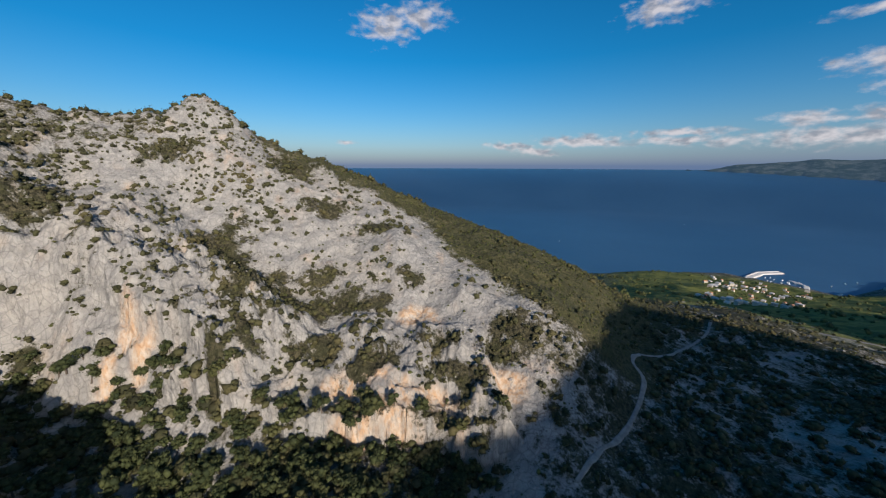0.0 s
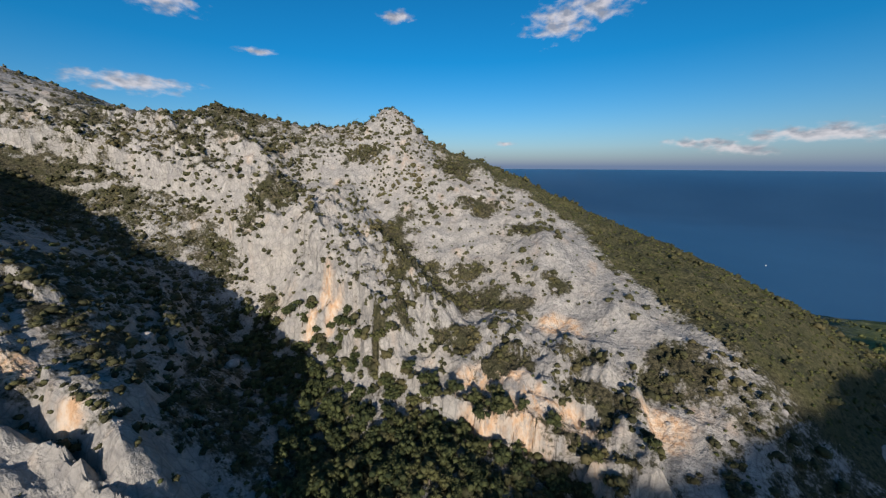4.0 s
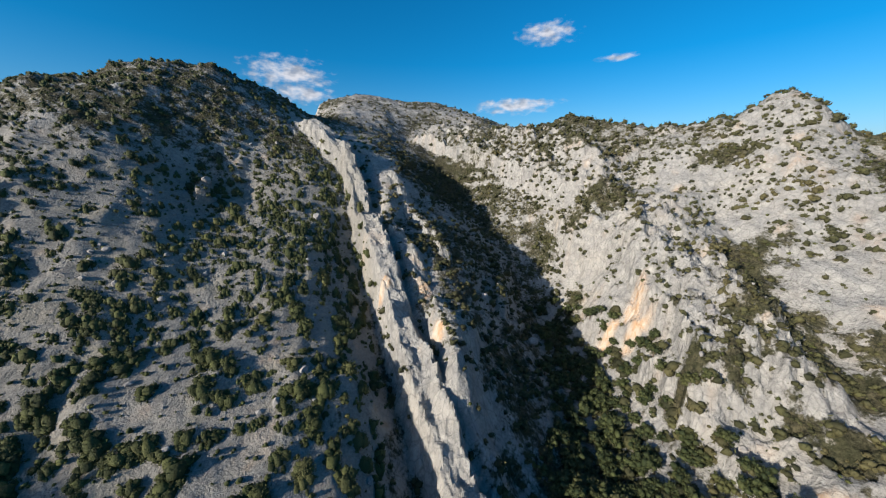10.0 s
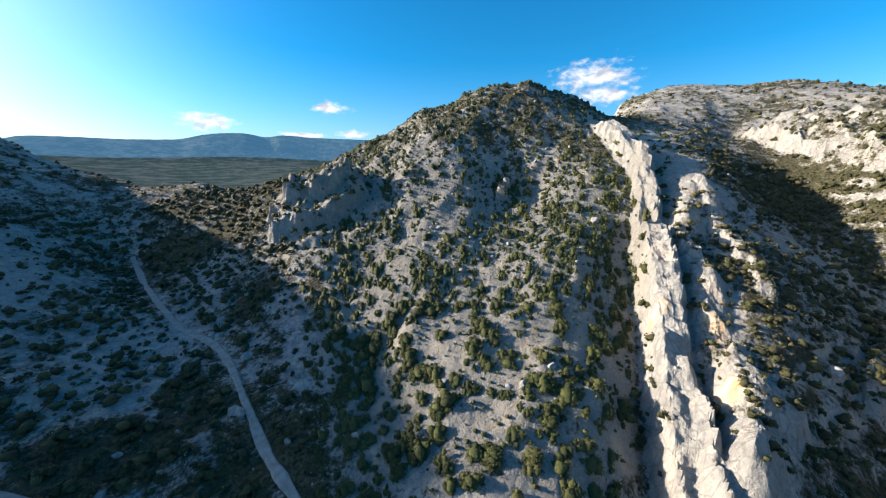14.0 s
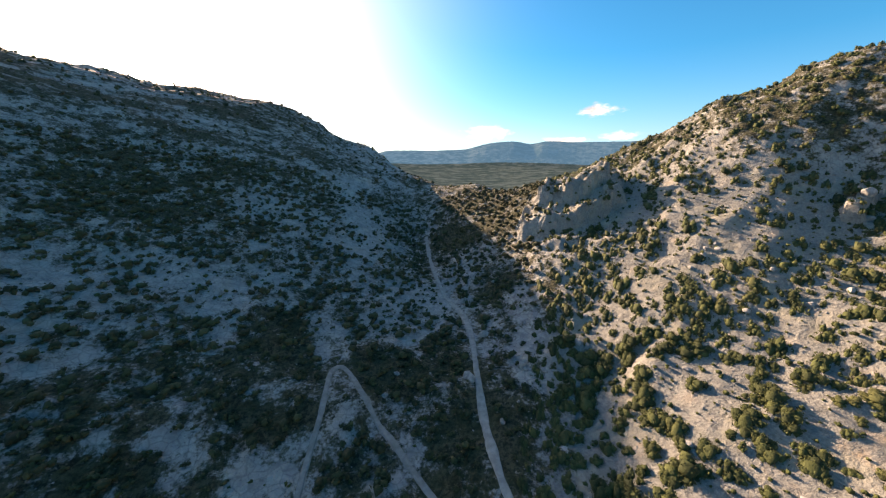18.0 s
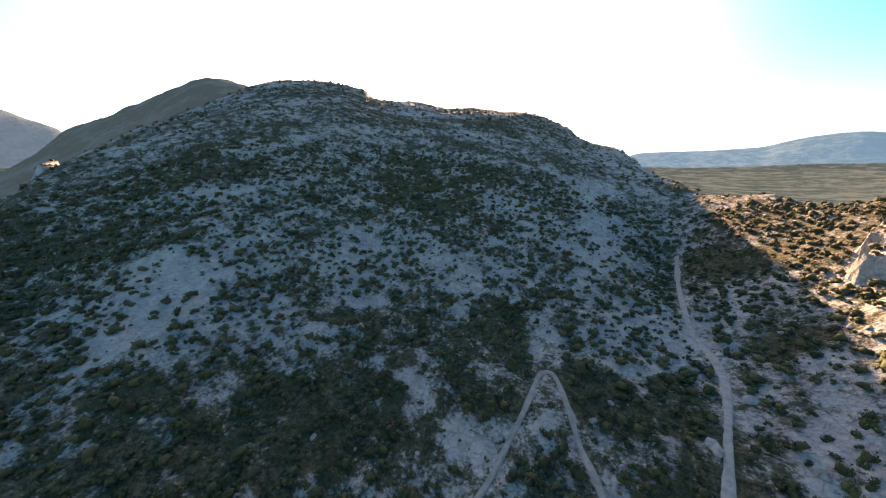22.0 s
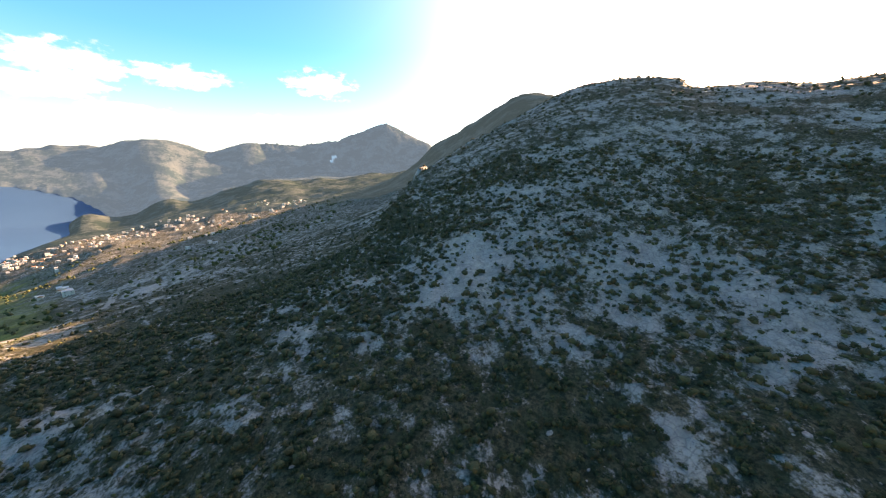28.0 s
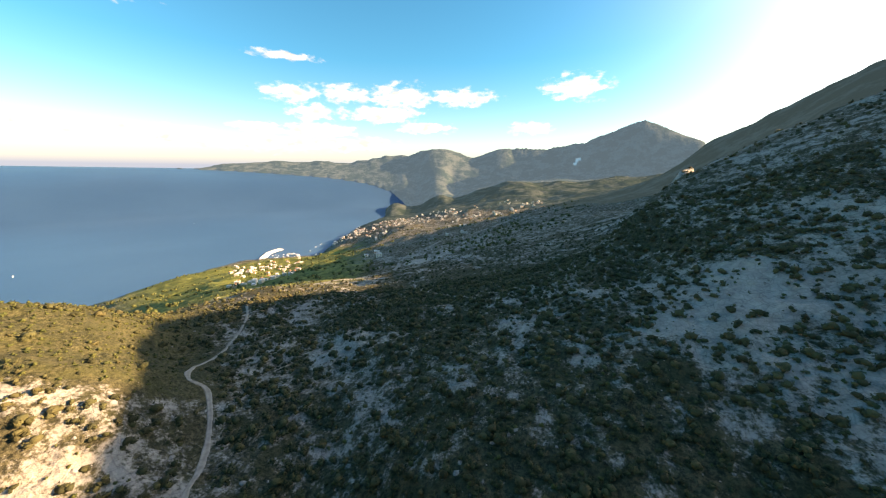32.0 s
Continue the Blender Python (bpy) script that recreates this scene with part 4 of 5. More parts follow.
def clump(rng, lumps, level, leaves, leaf, tall=0.75):
    """A shrub of unit width: knobbly lumps with loose leafy tufts standing off them."""
    vs, fs, n = [], [], 0
    for k in range(lumps):
        a, d = rng.uniform(0, 6.283), 0.0 if k == 0 else rng.uniform(0.2, 0.44)
        size = rng.uniform(0.2, 0.3) * (1.25 if k == 0 else 0.85) * (1.0 if lumps < 4 else 0.9)
        centre = np.array([d * math.cos(a), d * math.sin(a), tall * rng.uniform(0.28, 0.55) * (1.2 if k == 0 else 0.8)])
        v, f = ICO[level]
        v = v * (1 + rng.uniform(-0.42, 0.42, (len(v), 1))) * size * np.array([1, 1, rng.uniform(0.7, 1.1)]) + centre
        vs.append(v), fs.append(f + n)
        n += len(v)
        m = leaves // lumps
        out = rng.normal(size=(m, 3))
        out[:, 2] = np.abs(out[:, 2]) * 0.9 - 0.15
        out /= np.linalg.norm(out, axis=1, keepdims=True)
        at = centre + out * size * rng.uniform(0.85, 1.35, (m, 1))
        one, two = rng.normal(size=(m, 3)), rng.normal(size=(m, 3))
        one, two = one * leaf / np.linalg.norm(one, axis=1, keepdims=True), two * leaf / np.linalg.norm(two, axis=1, keepdims=True)
        vs.append(np.stack([at, at + one, at + two], 1).reshape(-1, 3))
        fs.append(np.arange(3 * m).reshape(-1, 3) + n)
        n += 3 * m
    return np.concatenate(vs), np.concatenate(fs)


rng = np.random.default_rng(7)
FAR_SHRUBS = [clump(rng, 3, 1, 27, 0.18) for _ in range(8)]
TINY_SHRUBS = [clump(rng, 2, 1, 12, 0.22) for _ in range(5)]
MID_SHRUBS = [clump(rng, 4, 1, 72, 0.14) for _ in range(8)]
NEAR_SHRUBS = [clump(rng, 13, 1, 390, 0.075) for _ in range(9)]


def scatter(cell, r0, r1, seed, chance, size, aspect=None):
    """Places on a jittered grid between two rings, kept by a chance map: x, y, z, size, turn."""
    g = np.random.default_rng(seed)
    n = int(2 * r1 / cell)
    i, j = np.meshgrid(np.arange(n), np.arange(n))
    x = (i + g.uniform(0, 1, i.shape)) * cell - r1
    y = (j + g.uniform(0, 1, i.shape)) * cell - r1
    roll, big, turn = g.uniform(0, 1, i.shape), g.uniform(0, 1, i.shape), g.uniform(0, 6.283, i.shape)
    r = np.hypot(x, y)
    ok = (r > r0) & (r < r1)
    x, y, roll, big, turn = x[ok], y[ok], roll[ok], big[ok], turn[ok]
    keep = roll < chance(x, y)
    x, y, big, turn = x[keep], y[keep], big[keep], turn[keep]
    return x, y, lay(x, y), size(x, y, big), turn


def joined(name, kinds, spots, mat, label, category, sink=0.12, flow=False):
    vs, fs, n = [], [], 0
    for k, (x, y, z, s, turn) in enumerate(zip(*spots)):
        v, f = kinds[k % len(kinds)]
        c, d = math.cos(turn) * s, math.sin(turn) * s
        w = np.empty_like(v)
        if flow and -147 < math.degrees(math.atan2(x, y)) < -90:
            # on the scree the shrubs grow as tongues down the slope
            r = math.hypot(x, y)
            u, q = v[:, 0] * 0.85 * s, v[:, 1] * (1.15 + 0.4 * ((k * 0.618) % 1)) * s
            w[:, 0], w[:, 1], w[:, 2] = x + (q * x + u * y) / r, y + (q * y - u * x) / r, v[:, 2] * s * 0.62 + 0.62 * q + z - sink * s
            vs.append(w), fs.append(f + n)
            n += len(v)
            continue
        w[:, 0], w[:, 1], w[:, 2] = v[:, 0] * c - v[:, 1] * d + x, v[:, 0] * d + v[:, 1] * c + y, v[:, 2] * s + z - sink * s
        vs.append(w), fs.append(f + n)
        n += len(v)
    ob = new(name, mesh_of(name, np.concatenate(vs), np.concatenate(fs), mat))
    return tagged(ob, label, category, kind="stuff")


TRACKS = [view_places(rows)[:, :2] for rows in (ROAD_LINES["road_1"], ROAD_LINES["road_2"], ROAD_LINES["road_3"])]


def off_track(x, y):
    ok = np.ones(x.shape)
    for line in TRACKS:
        ok *= step01(np.abs(line_offset(line, x, y)[0]), 2.5, 4.0)
    return ok


def shrub_chance(x, y):
    """How likely a large shrub stands at a place."""
    r, b, green, scree, wood, fields, stain = zones(x, y)
    face = face_of(r, b)
    gather = clumps(x, y, r, b)
    c = 0.78 + 1.0 * gather + 0.12 * step01(b, 60, 95) * (1 - step01(b, 172, 186))
    c = c * (1 - face) + face * (0.1 + 1.9 * stands(x, y, r, b) + 1.0 * slants(x, y) + 0.3 * fbm(x / 8, y / 8, 3, 83))
    c = np.maximum(c, 0.95 * stands(x, y, r, b)) + (lambda m: 0.5 * np.clip(m, 0, 1) + 0.22 * np.clip(m, -1, 0))(mottle(x, y, r, b))
    c = np.where(scree > 0.4, 0.92 + 1.7 * gather, c)
    c = c + 0.4 * step01(b, -82, -78) * (1 - step01(b, -62, -57)) * step01(r, 225, 260)
    c = c + 0.4 * step01(b, -170, -163) * (1 - step01(b, -146, -140)) * step01(r, 195, 230)
    c = c + 0.3 * step01(-b, 138, 146) * (1 - step01(r, 190, 240))
    c = c + 0.5 * step01(b, -155, -148) * (1 - step01(b, -98, -92)) * step01(r, 205, 235)
    c = c + 0.25 * step01(b, 60, 95) * (1 - step01(b, 172, 186)) * step01(r, 195, 240)
    c = c + 0.1 * step01(b, 18, 26) * (1 - step01(b, 100, 115)) * (1 - step01(r, 330, 420))
    c = np.maximum(c, 0.95 * wood)
    c = np.maximum(c, 0.8 * (1 - step01(r + 30 * step01(b, -22, -8), 95, 130)) * (1 - scree) * step01(b, -60, -20) * (1 - step01(b, 20, 60)))
    rib = line_offset(RIB, x, y)[0]
    c = c - 0.1 * step01(rib, 0, 4) * (1 - step01(rib, 16, 30)) * (b > -100) * (b < -64)
    c = c + 0.35 * step01(b, -84, -78) * (1 - step01(b, -50, -42)) * step01(r, 215, 240)
    rib = np.abs(rib)
    return np.clip(c, 0, 1) * off_track(x, y) * step01(rib, 3.5, 6) * (1 - stain) * (1 - 0.75 * green)


def shrub_size(x, y, big):
    wood = zones(x, y)[4]
    scree = zones(x, y)[3]
    b = np.degrees(np.arctan2(x, y))
    return (1.7 + 3.4 * big ** 1.8) * (1 + 0.45 * wood + 0.3 * scree)


spots = scatter(3.9, 3, 300, 101, shrub_chance, shrub_size)
sx, sy = spots[0], spots[1]
sbearing, srange = np.degrees(np.arctan2(sx, sy)), np.hypot(sx, sy)
# the shrubs on the open scree stand singly and can be counted
single = (sbearing > -143) & (sbearing < -90) & (srange < 225) & (spots[3] > 1.8)
order = np.nonzero(single)[0][np.argsort(srange[single])][:290]
single = np.zeros(len(sx), bool)
single[order] = True
stony = (sbearing > -147) & (sbearing < -88) & ~single
close = (srange < 112) & ~stony & ~single
joined("near_scrub", MID_SHRUBS, [q[close] for q in spots], BUSH, "dark leafy maquis shrubs along the valley floor", "scrub")
joined("scrub", FAR_SHRUBS, [q[~single & ~stony & ~close] for q in spots], BUSH, "dark green maquis shrubs on limestone slopes", "scrub")
joined("scree_scrub", MID_SHRUBS, [q[stony] for q in spots], JUNIPER, "green juniper scrub running down the scree", "scrub", flow=True)
shrub_meshes = [mesh_of("shrub", v, f, JUNIPER) for v, f in NEAR_SHRUBS]
for k, i in enumerate(order):
    x, y, z, s, turn = (float(q[i]) for q in spots)
    ob = new("shrub", shrub_meshes[k % len(shrub_meshes)])
    g = 0.75 + 0.5 * ((k * 0.618) % 1)
    # stretched down the slope and leaning with it
    fall = math.degrees(math.atan2(y, x)) - 90
    ob.matrix_world = pose(x, y, z - 0.12 * s, 30, 0, fall) @ Matrix.Diagonal((s * 0.9, s * (0.95 + 0.5 * ((k * 0.77) % 1)), s * 0.66 * g, 1))
    tall = "tall" if g > 1.1 else "low" if g < 0.9 else "rounded"
    tagged(ob, f"{tall} green juniper shrub on grey scree", "shrub", "shrubs on the scree")

far_spots = scatter(9.0, 300, 520, 102, lambda x, y: shrub_chance(x, y) * 0.85, lambda x, y, big: 2.0 + 2.6 * big ** 2)
joined("far_scrub", TINY_SHRUBS, far_spots, BUSH, "dark shrubs along the upper slopes and ridges", "scrub")


def wall_chance(x, y):
    """Shrubs on the ledges of steep rock."""
    r, b = np.hypot(x, y), np.degrees(np.arctan2(x, y))
    out = np.zeros(x.shape)
    ok = (b > -80) & (b < 16) & (r > 100) & (r < 330) & (r < shore_of("peak_ridge", np.clip(b, -68, 25)))
    px, py = x[ok], y[ok]
    z = lay(px, py)
    slope = np.hypot(lay(px + 1.5, py) - z, lay(px, py + 1.5) - z) / 1.5
    ledge = 1.5 * fbm(np.radians(b[ok]) * 200 / 13, z / 11, 4, 121) + 0.8 * slants(px, py)
    stain = zones(px, py)[6]
    out[ok] = step01(slope, 0.8, 1.3) * np.clip(0.28 + 1.4 * ledge + 1.1 * stands(px, py, r[ok], b[ok]), 0, 0.95) * (1 - stain)
    return out


ledges = scatter(2.1, 100, 330, 107, wall_chance, lambda x, y, big: 1.5 + 2.7 * big ** 2)
joined("ledge_scrub", TINY_SHRUBS, ledges, BUSH, "olive green bushes on the cliff ledges", "scrub", 0.2)


def heath_chance(x, y):
    r, b, green, scree, wood, fields, stain = zones(x, y)
    rib = np.abs(line_offset(RIB, x, y)[0])
    return np.clip(0.85 * green + 0.17 + 0.3 * fbm(x / 17, y / 17, 3, 91) + 0.75 * scree, 0, 1) * off_track(x, y) * step01(rib, 4, 6) * (1 - stain)


heath = scatter(3.5, 3, 330, 103, heath_chance, lambda x, y, big: 0.7 + 1.5 * big ** 1.6)
joined("heath", TINY_SHRUBS, heath, HEATH, "low olive green heath and small bushes", "heath")
spit = scatter(17, 520, 1500, 104, lambda x, y: np.clip(0.25 + fbm(x / 90, y / 90, 3, 95), 0, 1) * step01(np.degrees(np.arctan2(x, y)), 15, 25) * (1 - step01(np.degrees(np.arctan2(x, y)), 92, 98)) * step01(lay(x, y), 6, 12),
               lambda x, y, big: 4 + 6 * big)
joined("valley_scrub", TINY_SHRUBS, spit, HEATH, "far bushes and hedges on the lower valley", "scrub")


# ---- holm oaks in the gully ----
def part(name, v, f, mat, parent, label=""):
    ob = new(name, mesh_of(name, v, f, mat))
    ob.parent = parent
    if label:
        ob["label"] = label
    return ob


def tube(points, radii, sides=6):
    vs, fs = [], []
    for k, (p, r) in enumerate(zip(points, radii)):
        for s in range(sides):
            a = 6.2832 * s / sides
            vs.append((p[0] + r * math.cos(a), p[1] + r * math.sin(a), p[2]))
        if k:
            for s in range(sides):
                a, b = (k - 1) * sides + s, (k - 1) * sides + (s + 1) % sides
                fs.append((a, b, b + sides, a + sides))
    return np.array(vs, float), np.array(fs)


def crown_of(g):
    """A spreading crown of unit width: small knots of twigs wrapped in leaf tufts, with gaps between them."""
    vs, fs, n = [], [], 0
    for k in range(17):
        way = g.normal(size=3)
        way /= np.linalg.norm(way)
        at = way * np.array([0.40, 0.40, 0.34]) * g.uniform(0.35, 1.0)
        size = g.uniform(0.09, 0.17)
        v, f = ICO[1]
        vs.append(v * (1 + g.uniform(-0.35, 0.35, (len(v), 1))) * size + at), fs.append(f + n)
        n += len(v)
        m = 34
        out = g.normal(size=(m, 3))
        out /= np.linalg.norm(out, axis=1, keepdims=True)
        tip = at + out * size * g.uniform(0.8, 1.6, (m, 1))
        one, two = g.normal(size=(m, 3)) * 0.045, g.normal(size=(m, 3)) * 0.045
        vs.append(np.stack([tip, tip + one, tip + two], 1).reshape(-1, 3)), fs.append(np.arange(3 * m).reshape(-1, 3) + n)
        n += 3 * m
    return np.concatenate(vs), np.concatenate(fs)


def oak(seed):
    g = np.random.default_rng(seed)
    tree = new("oak_tree")
    lean = g.uniform(-0.25, 0.25, 2)
    stem = [(lean[0] * t, lean[1] * t, t) for t in (-0.6, 0.0, 0.8, 1.6, 2.4)]
    v, f = tube(stem, (0.24, 0.2, 0.16, 0.13, 0.08))
    part("trunk", v, f, BARK, tree, "short grey-brown trunk")
    for k in range(3):
        a = 2.1 * k + g.uniform(-0.4, 0.4)
        limb = [(lean[0] * 1.4 + t * math.cos(a), lean[1] * 1.4 + t * math.sin(a), 1.4 + 0.9 * t) for t in (0, 0.5, 1.1)]
        v, f = tube(limb, (0.09, 0.07, 0.04), 5)
        part("limb", v, f, BARK, tree)
    v, f = crown_of(g)
    part("crown", v * np.array([5.2, 5.2, 4.6]) + np.array([lean[0] * 2, lean[1] * 2, 2.6]), f, OAK, tree, "dense dark green crown")
    return tagged(tree, "dark evergreen oak in the shaded gully", "tree", "oaks in the gully")


def oak_chance(x, y):
    r, b, green, scree, wood, fields, stain = zones(x, y)
    return np.clip(1.4 * wood, 0, 1) * step01(b, -64, -57) * (1 - step01(b, 14, 20))


oaks = scatter(4.9, 62, 205, 105, oak_chance, lambda x, y, big: 0.85 + 0.6 * big)
kinds = [oak(31 + k) for k in range(5)]
grove = list(zip(*oaks))
random.Random(5).shuffle(grove)
for k, (x, y, z, s, turn) in enumerate(grove[:300]):
    m = pose(x, y, z - 0.3, 0, 0, math.degrees(turn))
    if k < len(kinds):
        kinds[k].matrix_world, ob = m, kinds[k]
    else:
        ob = copy_thing(kinds[k % len(kinds)], m)
    ob.scale = (s, s, s * (0.85 + 0.3 * ((k * 0.37) % 1)))


# ---- loose stone ----
def stone(g):
    v, f = ICO[1]
    v = v * (1 + g.uniform(-0.3, 0.3, (len(v), 1))) * g.uniform(0.6, 1.1, 3)
    return v * 0.5, f


STONES = [stone(rng) for _ in range(9)]


def stone_chance(x, y):
    r, b, green, scree, wood, fields, stain = zones(x, y)
    return np.clip(0.2 + 0.5 * fbm(x / 23, y / 23, 3, 111) + 0.1 * scree + 0.35 * step01(b, -154, -149) * (1 - step01(b, -136, -128)), 0, 1) * (1 - green) * (1 - wood) * off_track(x, y)


rubble = scatter(4.0, 3, 330, 106, stone_chance, lambda x, y, big: 0.5 + 2.6 * big ** 5)
ob = joined("rubble", STONES, rubble, BOULDER, "grey limestone blocks strewn over the slopes", "rubble", 0.1)
ob.data.polygons.foreach_set("use_smooth", np.zeros(len(ob.data.polygons), bool))


# ---- the town and its harbour ----
PLASTER = plain_paint("plaster", (0.50, 0.44, 0.36), (0.68, 0.62, 0.54), 0.3)
TERRACOTTA = plain_paint("roof_tiles", (0.36, 0.16, 0.09), (0.50, 0.26, 0.15), 0.6)
PALE_ROOF = plain_paint("flat_roof", (0.45, 0.44, 0.43), (0.60, 0.58, 0.55), 0.5)
SHUTTER = plain_paint("dark_window", (0.03, 0.035, 0.04), (0.06, 0.065, 0.07), 0.5, 0.3, 0.5)
CONCRETE = plain_paint("quay_concrete", (0.55, 0.54, 0.51), (0.70, 0.68, 0.64), 0.05)
HULL = plain_paint("white_hull", (0.75, 0.75, 0.74), (0.82, 0.82, 0.80), 0.3, 0.35, 0.5)


def block(x0, y0, z0, x1, y1, z1):
    v = np.array([(x, y, z) for z in (z0, z1) for y in (y0, y1) for x in (x0, x1)], float)
    return v, np.array([(0, 2, 3, 1), (4, 5, 7, 6), (0, 1, 5, 4), (2, 6, 7, 3), (0, 4, 6, 2), (1, 3, 7, 5)])


def gable(w, d, z, h, over=0.5):
    v = np.array([(-w - over, -d - over, z), (w + over, -d - over, z), (w + over, d + over, z), (-w - over, d + over, z), (-w - over, 0, z + h), (w + over, 0, z + h)], float)
    tri = [(0, 1, 5), (0, 5, 4), (2, 3, 4), (2, 4, 5), (0, 4, 3), (1, 2, 5), (0, 3, 2), (0, 2, 1)]
    return v, np.array(tri)


def house(w, d, storeys, flat, label):
    """A plastered house with a door, windows on both long sides and a roof."""
    ob = new("house")
    h = 3.1 * storeys
    v, f = block(-w, -d, -5, w, d, h)
    wall = part("wall", v, f, PLASTER, ob)
    wall.data.polygons.foreach_set("use_smooth", np.zeros(6, bool))
    v, f = (block(-w - 0.3, -d - 0.3, h, w + 0.3, d + 0.3, h + 0.5) if flat else gable(w, d, h, 0.45 * d))
    roof = part("roof", v, f, PALE_ROOF if flat else TERRACOTTA, ob, "flat pale roof" if flat else "red tiled pitched roof")
    roof.data.polygons.foreach_set("use_smooth", np.zeros(len(f), bool))
    for s in range(storeys):
        for side in (-1, 1):
            for k in (-0.5, 0.5):
                y = side * (d + 0.03)
                v, f = block(k * w - 0.6, min(y, y - side * 0.1), 3.1 * s + 0.9, k * w + 0.6, max(y, y - side * 0.1), 3.1 * s + 2.3)
                part("window", v, f, SHUTTER, ob)
    v, f = block(-0.5, d - 0.05, 0, 0.5, d + 0.04, 2.1)
    part("door", v, f, SHUTTER, ob)
    return tagged(ob, label, "house", "houses of the coastal town")


KINDS = [house(5.5, 4.5, 2, False, "pale plastered house with a red tiled roof"), house(7, 5, 2, True, "white two-storey house with a flat roof"),
         house(9, 5, 3, True, "long white apartment block with a flat roof"), house(4.5, 4, 1, False, "small cream cottage with a red tiled roof")]


def settle(rows, count, seed, red):
    """Houses set out loosely in rows between the corners of a quarter (bearing, distance spans)."""
    g = np.random.default_rng(seed)
    b0, b1, d0, d1 = rows
    placed = []
    for _ in range(count * 12):
        b, d = radians(g.uniform(b0, b1)), g.uniform(d0, d1)
        x, y = d * math.sin(b), d * math.cos(b)
        z = float(lay(x, y)[0])
        if z < 4 or any((x - p) ** 2 + (y - q) ** 2 < 19 ** 2 for p, q in placed):
            continue
        placed.append((x, y))
        k = int(g.choice([0, 3, 1])) if g.uniform() < red else int(g.choice([1, 2, 1]))
        ob = copy_thing(KINDS[k], pose(x, y, z + 0.4, 0, 0, 25 + 90 * int(g.integers(0, 2)) + g.normal() * 9))
        ob.scale = (0.75, 0.75, 0.8)
        if len(placed) >= count:
            break
    return placed


settle((40.5, 50, 900, 1500), 62, 201, 0.95)
settle((38.5, 47, 780, 900), 12, 202, 0.4)
settle((54.5, 60, 1750, 2300), 50, 203, 0.7)
settle((60, 66, 1480, 2200), 45, 207, 0.6)
settle((66, 76, 1700, 2250), 60, 204, 0.15)
settle((75, 90, 1450, 2100), 50, 205, 0.25)
settle((60, 63, 760, 900), 8, 206, 0.3)
settle((73, 79, 1000, 1250), 8, 208, 0.3)
for k, ob in enumerate(KINDS):
    b, d = radians(40 + 1.4 * k), 1310 + 18 * k
    ob.matrix_world = pose(d * math.sin(b), d * math.cos(b), float(lay(d * math.sin(b), d * math.cos(b))[0]) + 0.4, 0, 0, 30 * k)


def quay(name, rows, width, top, label):
    """A harbour wall of concrete along rows of bearing, elevation and distance, with a sloped rock foot below the
    water.
    """
    line = along(view_places(rows), 0.02)[:, :2]
    turn = np.gradient(line, axis=0)
    turn /= np.hypot(*turn.T)[:, None]
    side = np.stack([-turn[:, 1], turn[:, 0]], -1)
    profile = ((-1.0, -6.0), (-0.62, top - 1.2), (-0.5, top), (0.2, top), (0.22, top + 1.4), (0.4, top + 1.4), (0.5, top - 1.0), (1.0, -6.0))
    v = np.array([[(*(line[i] + side[i] * width * o), h) for o, h in profile] for i in range(len(line))])
    n, m = v.shape[:2]
    i, j = np.meshgrid(np.arange(n - 1), np.arange(m - 1), indexing="ij")
    a = i * m + j
    ob = new(name, mesh_of(name, v.reshape(-1, 3), np.stack([a, a + 1, a + m + 1, a + m], -1).reshape(-1, 4), CONCRETE, False))
    return tagged(ob, label, "breakwater", kind="structure")


def sea_at(b, d):
    return (b, -math.degrees(math.atan2(EYE.z - SEA, d)), d)


quay("breakwater_1", [sea_at(44.2, 1540), sea_at(44.3, 1640), sea_at(45.2, 1730), sea_at(47.0, 1800)], 22, 3.5, "white concrete harbour breakwater with a raised parapet")
quay("breakwater_2", [sea_at(49.6, 1560), sea_at(49.4, 1650), sea_at(48.0, 1690)], 14, 2.5, "inner concrete harbour mole")
quay("jetty_1", [sea_at(47.6, 1575), sea_at(47.3, 1640)], 6, 1.6, "narrow concrete jetty in the harbour")
quay("jetty_2", [sea_at(51.6, 1570), sea_at(52.2, 1640)], 7, 1.6, "short concrete jetty below the town")


def boat():
    ob = new("motor_boat")
    v = np.array([(-5, -1.5, 1.1), (2, -1.6, 1.2), (6, 0, 1.5), (2, 1.6, 1.2), (-5, 1.5, 1.1), (-4.6, -1.0, -0.4), (2, -1.0, -0.4), (5, 0, 0.0), (2, 1.0, -0.4), (-4.6, 1.0, -0.4)], float)
    tri = [(0, 1, 6), (0, 6, 5), (1, 2, 7), (1, 7, 6), (2, 3, 8), (2, 8, 7), (3, 4, 9), (3, 9, 8), (4, 0, 5), (4, 5, 9), (0, 4, 3), (0, 3, 1), (1, 3, 2), (5, 6, 9), (6, 8, 9), (6, 7, 8)]
    part("hull", v, np.array(tri), HULL, ob)
    v, f = block(-2.5, -1.1, 1.1, 1.6, 1.1, 2.7)
    cabin = part("cabin", v, f, HULL, ob)
    v, f = block(1.6, -0.9, 1.7, 1.68, 0.9, 2.5)
    part("windscreen", v, f, SHUTTER, cabin, "dark glass windscreen")
    return tagged(ob, "small white motor boat moored in the harbour", "boat", "boats in the harbour")


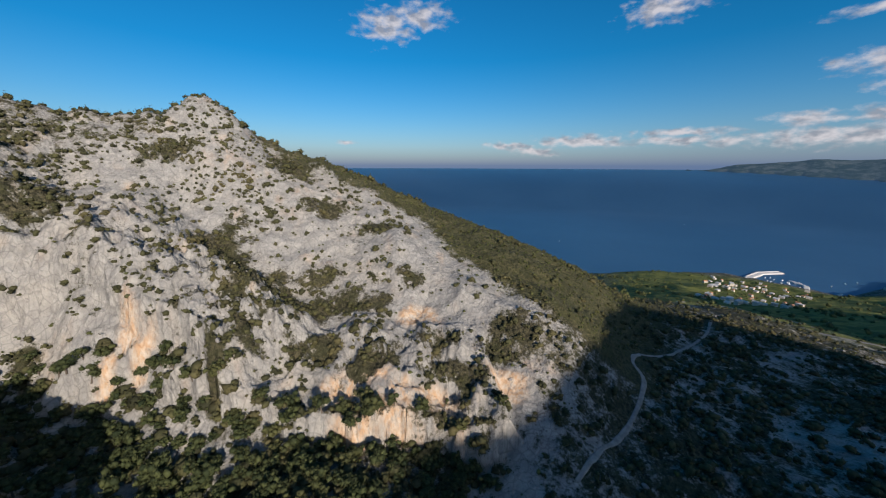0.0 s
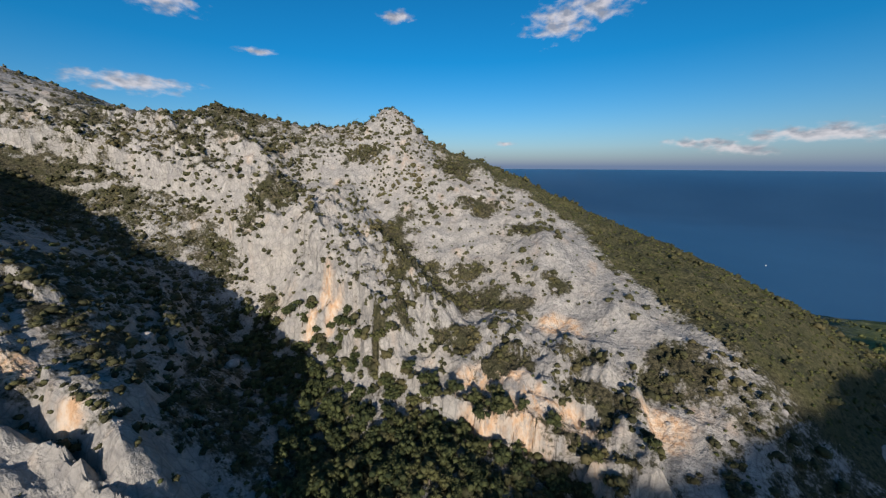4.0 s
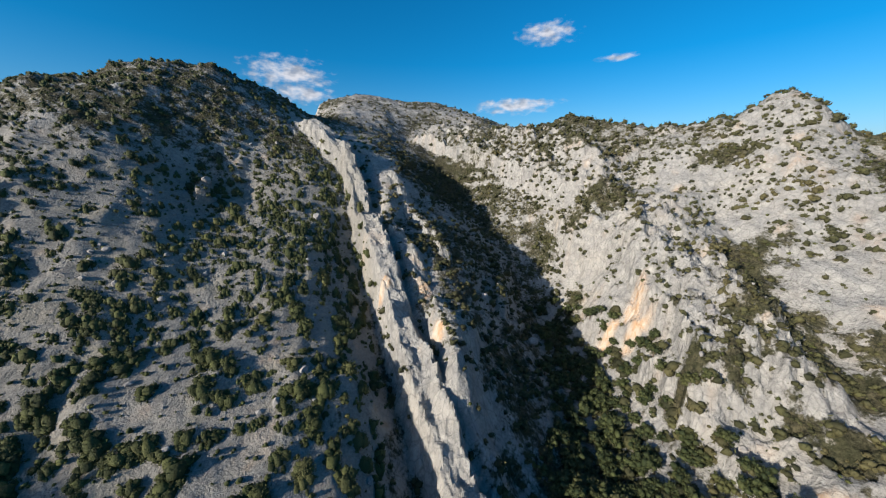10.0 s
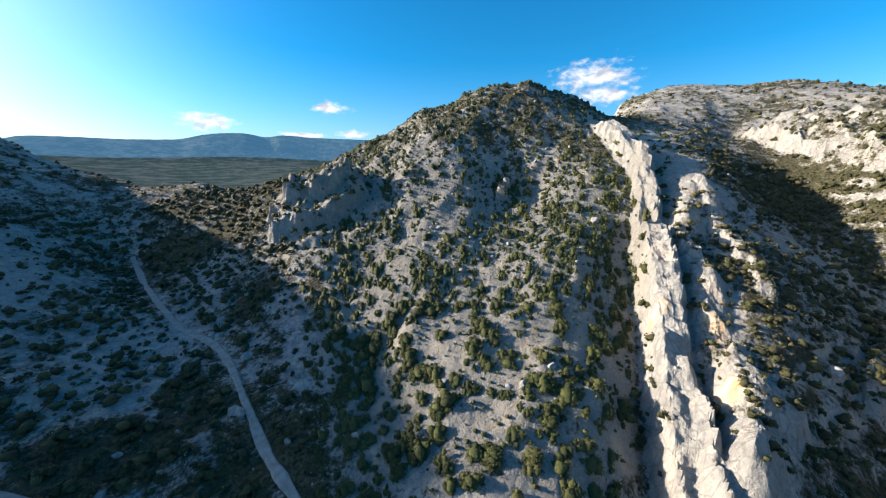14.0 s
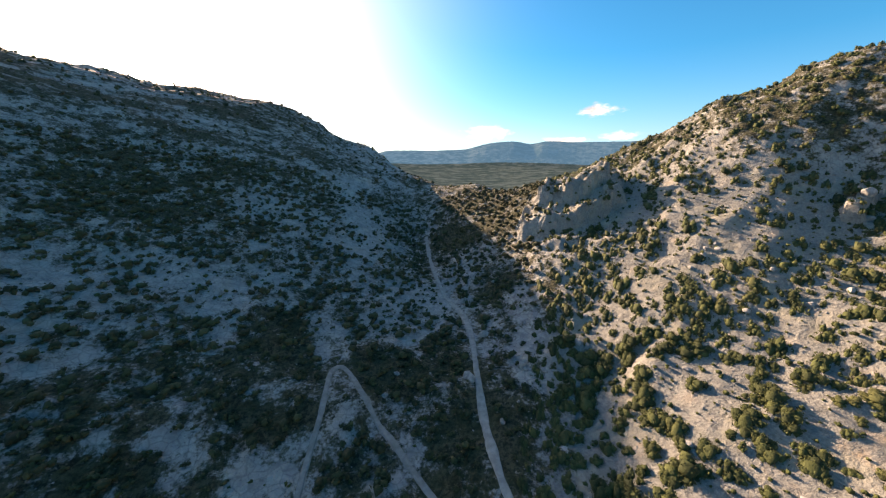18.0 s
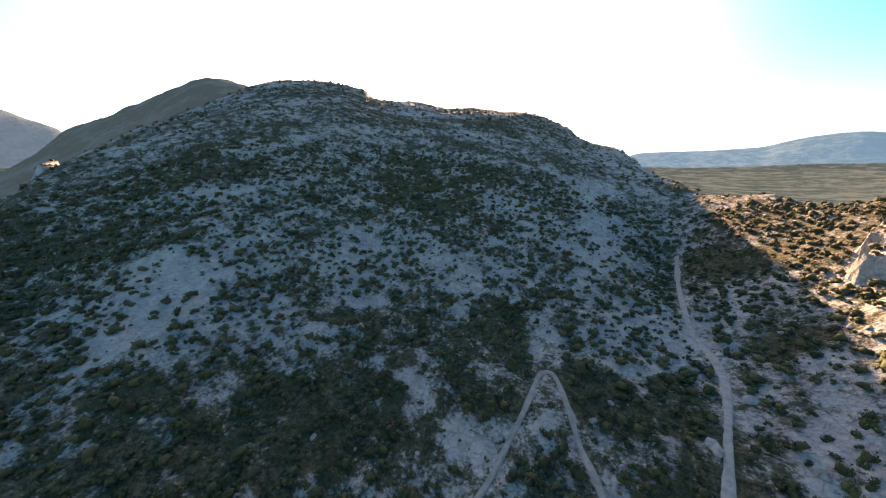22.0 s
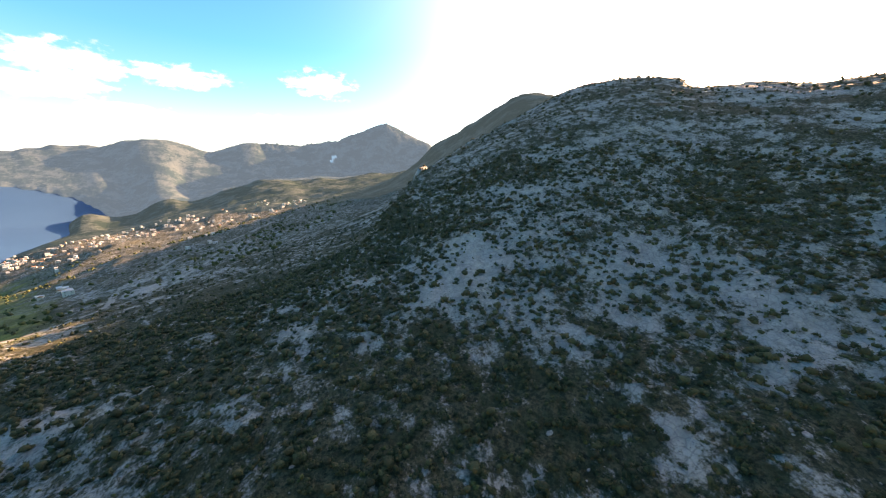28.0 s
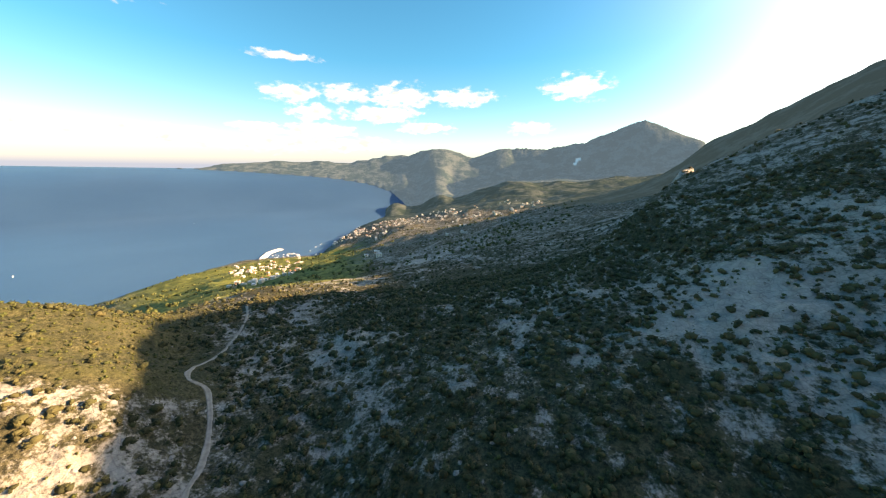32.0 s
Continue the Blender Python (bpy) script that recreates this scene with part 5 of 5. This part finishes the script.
first = boat()
g = np.random.default_rng(301)
for k in range(34):
    b, d = g.uniform(45.6, 49.2), g.uniform(1570, 1690)
    m = pose(d * math.sin(radians(b)), d * math.cos(radians(b)), 0.1, 0, 0, 40 + g.normal() * 12)
    if k:
        copy_thing(first, m)
    else:
        first.matrix_world = m
for b, d in ((52.2, 1800), (53, 1850), (51.3, 1720), (60, 2300), (61, 2260), (36.5, 2900), (20, 1900)):
    ob = copy_thing(first, pose(d * math.sin(radians(b)), d * math.cos(radians(b)), 0.1, 0, 0, 60))
    ob["label"] = "small white motor boat out on open water"


# ---- crags and boulders that stand singly ----
def crag(seed, level=2):
    """A broken limestone block: a lump cut by a few flat joint planes."""
    g = np.random.default_rng(seed)
    bm = bmesh.new()
    bmesh.ops.create_icosphere(bm, subdivisions=3, radius=1)
    v = np.array([p.co[:] for p in bm.verts])
    f = np.array([[p.index for p in q.verts] for q in bm.faces])
    bm.free()
    for _ in range(9):
        n = g.normal(size=3)
        n /= np.linalg.norm(n)
        d = v @ n - g.uniform(0.55, 0.85)
        v = v - np.clip(d, 0, None)[:, None] * n
    v = v * (1 + 0.10 * (value_noise(v[:, 0] * 3 + seed, v[:, 1] * 3 + v[:, 2] * 2, seed)[:, None] - 0.5)) * g.uniform(0.75, 1.25, 3)
    return mesh_of("boulder", v, f, BOULDER, False)


CRAGS = [crag(401 + k) for k in range(7)]
g = np.random.default_rng(411)
spots = [(-112, 207, 2.2), (-111.5, 200, 1.6), (-66.5, 275, 3.0), (-98, 180, 2.2)]
spots += [(g.uniform(-140, -92), g.uniform(75, 235), g.uniform(0.6, 1.5)) for _ in range(26)]
spots += [(g.uniform(-70, -30), g.uniform(120, 200), g.uniform(0.8, 2.2)) for _ in range(16)]
spots += [(g.uniform(-178, -145), g.uniform(90, 320), g.uniform(0.6, 1.7)) for _ in range(30)]
for k, (b, d, size) in enumerate(spots):
    x, y = d * math.sin(radians(b)), d * math.cos(radians(b))
    ob = new("boulder", CRAGS[k % len(CRAGS)])
    ob.matrix_world = pose(x, y, float(lay(x, y)[0]) + 0.3 * size, g.uniform(-25, 25), g.uniform(-25, 25), g.uniform(0, 360)) @ Matrix.Diagonal((size, size, size * 1.1, 1))
    big = "large" if size > 2 else "small" if size < 1.2 else "squat"
    tagged(ob, f"{big} grey limestone boulder on the mountainside", "boulder", "boulders on the slopes")
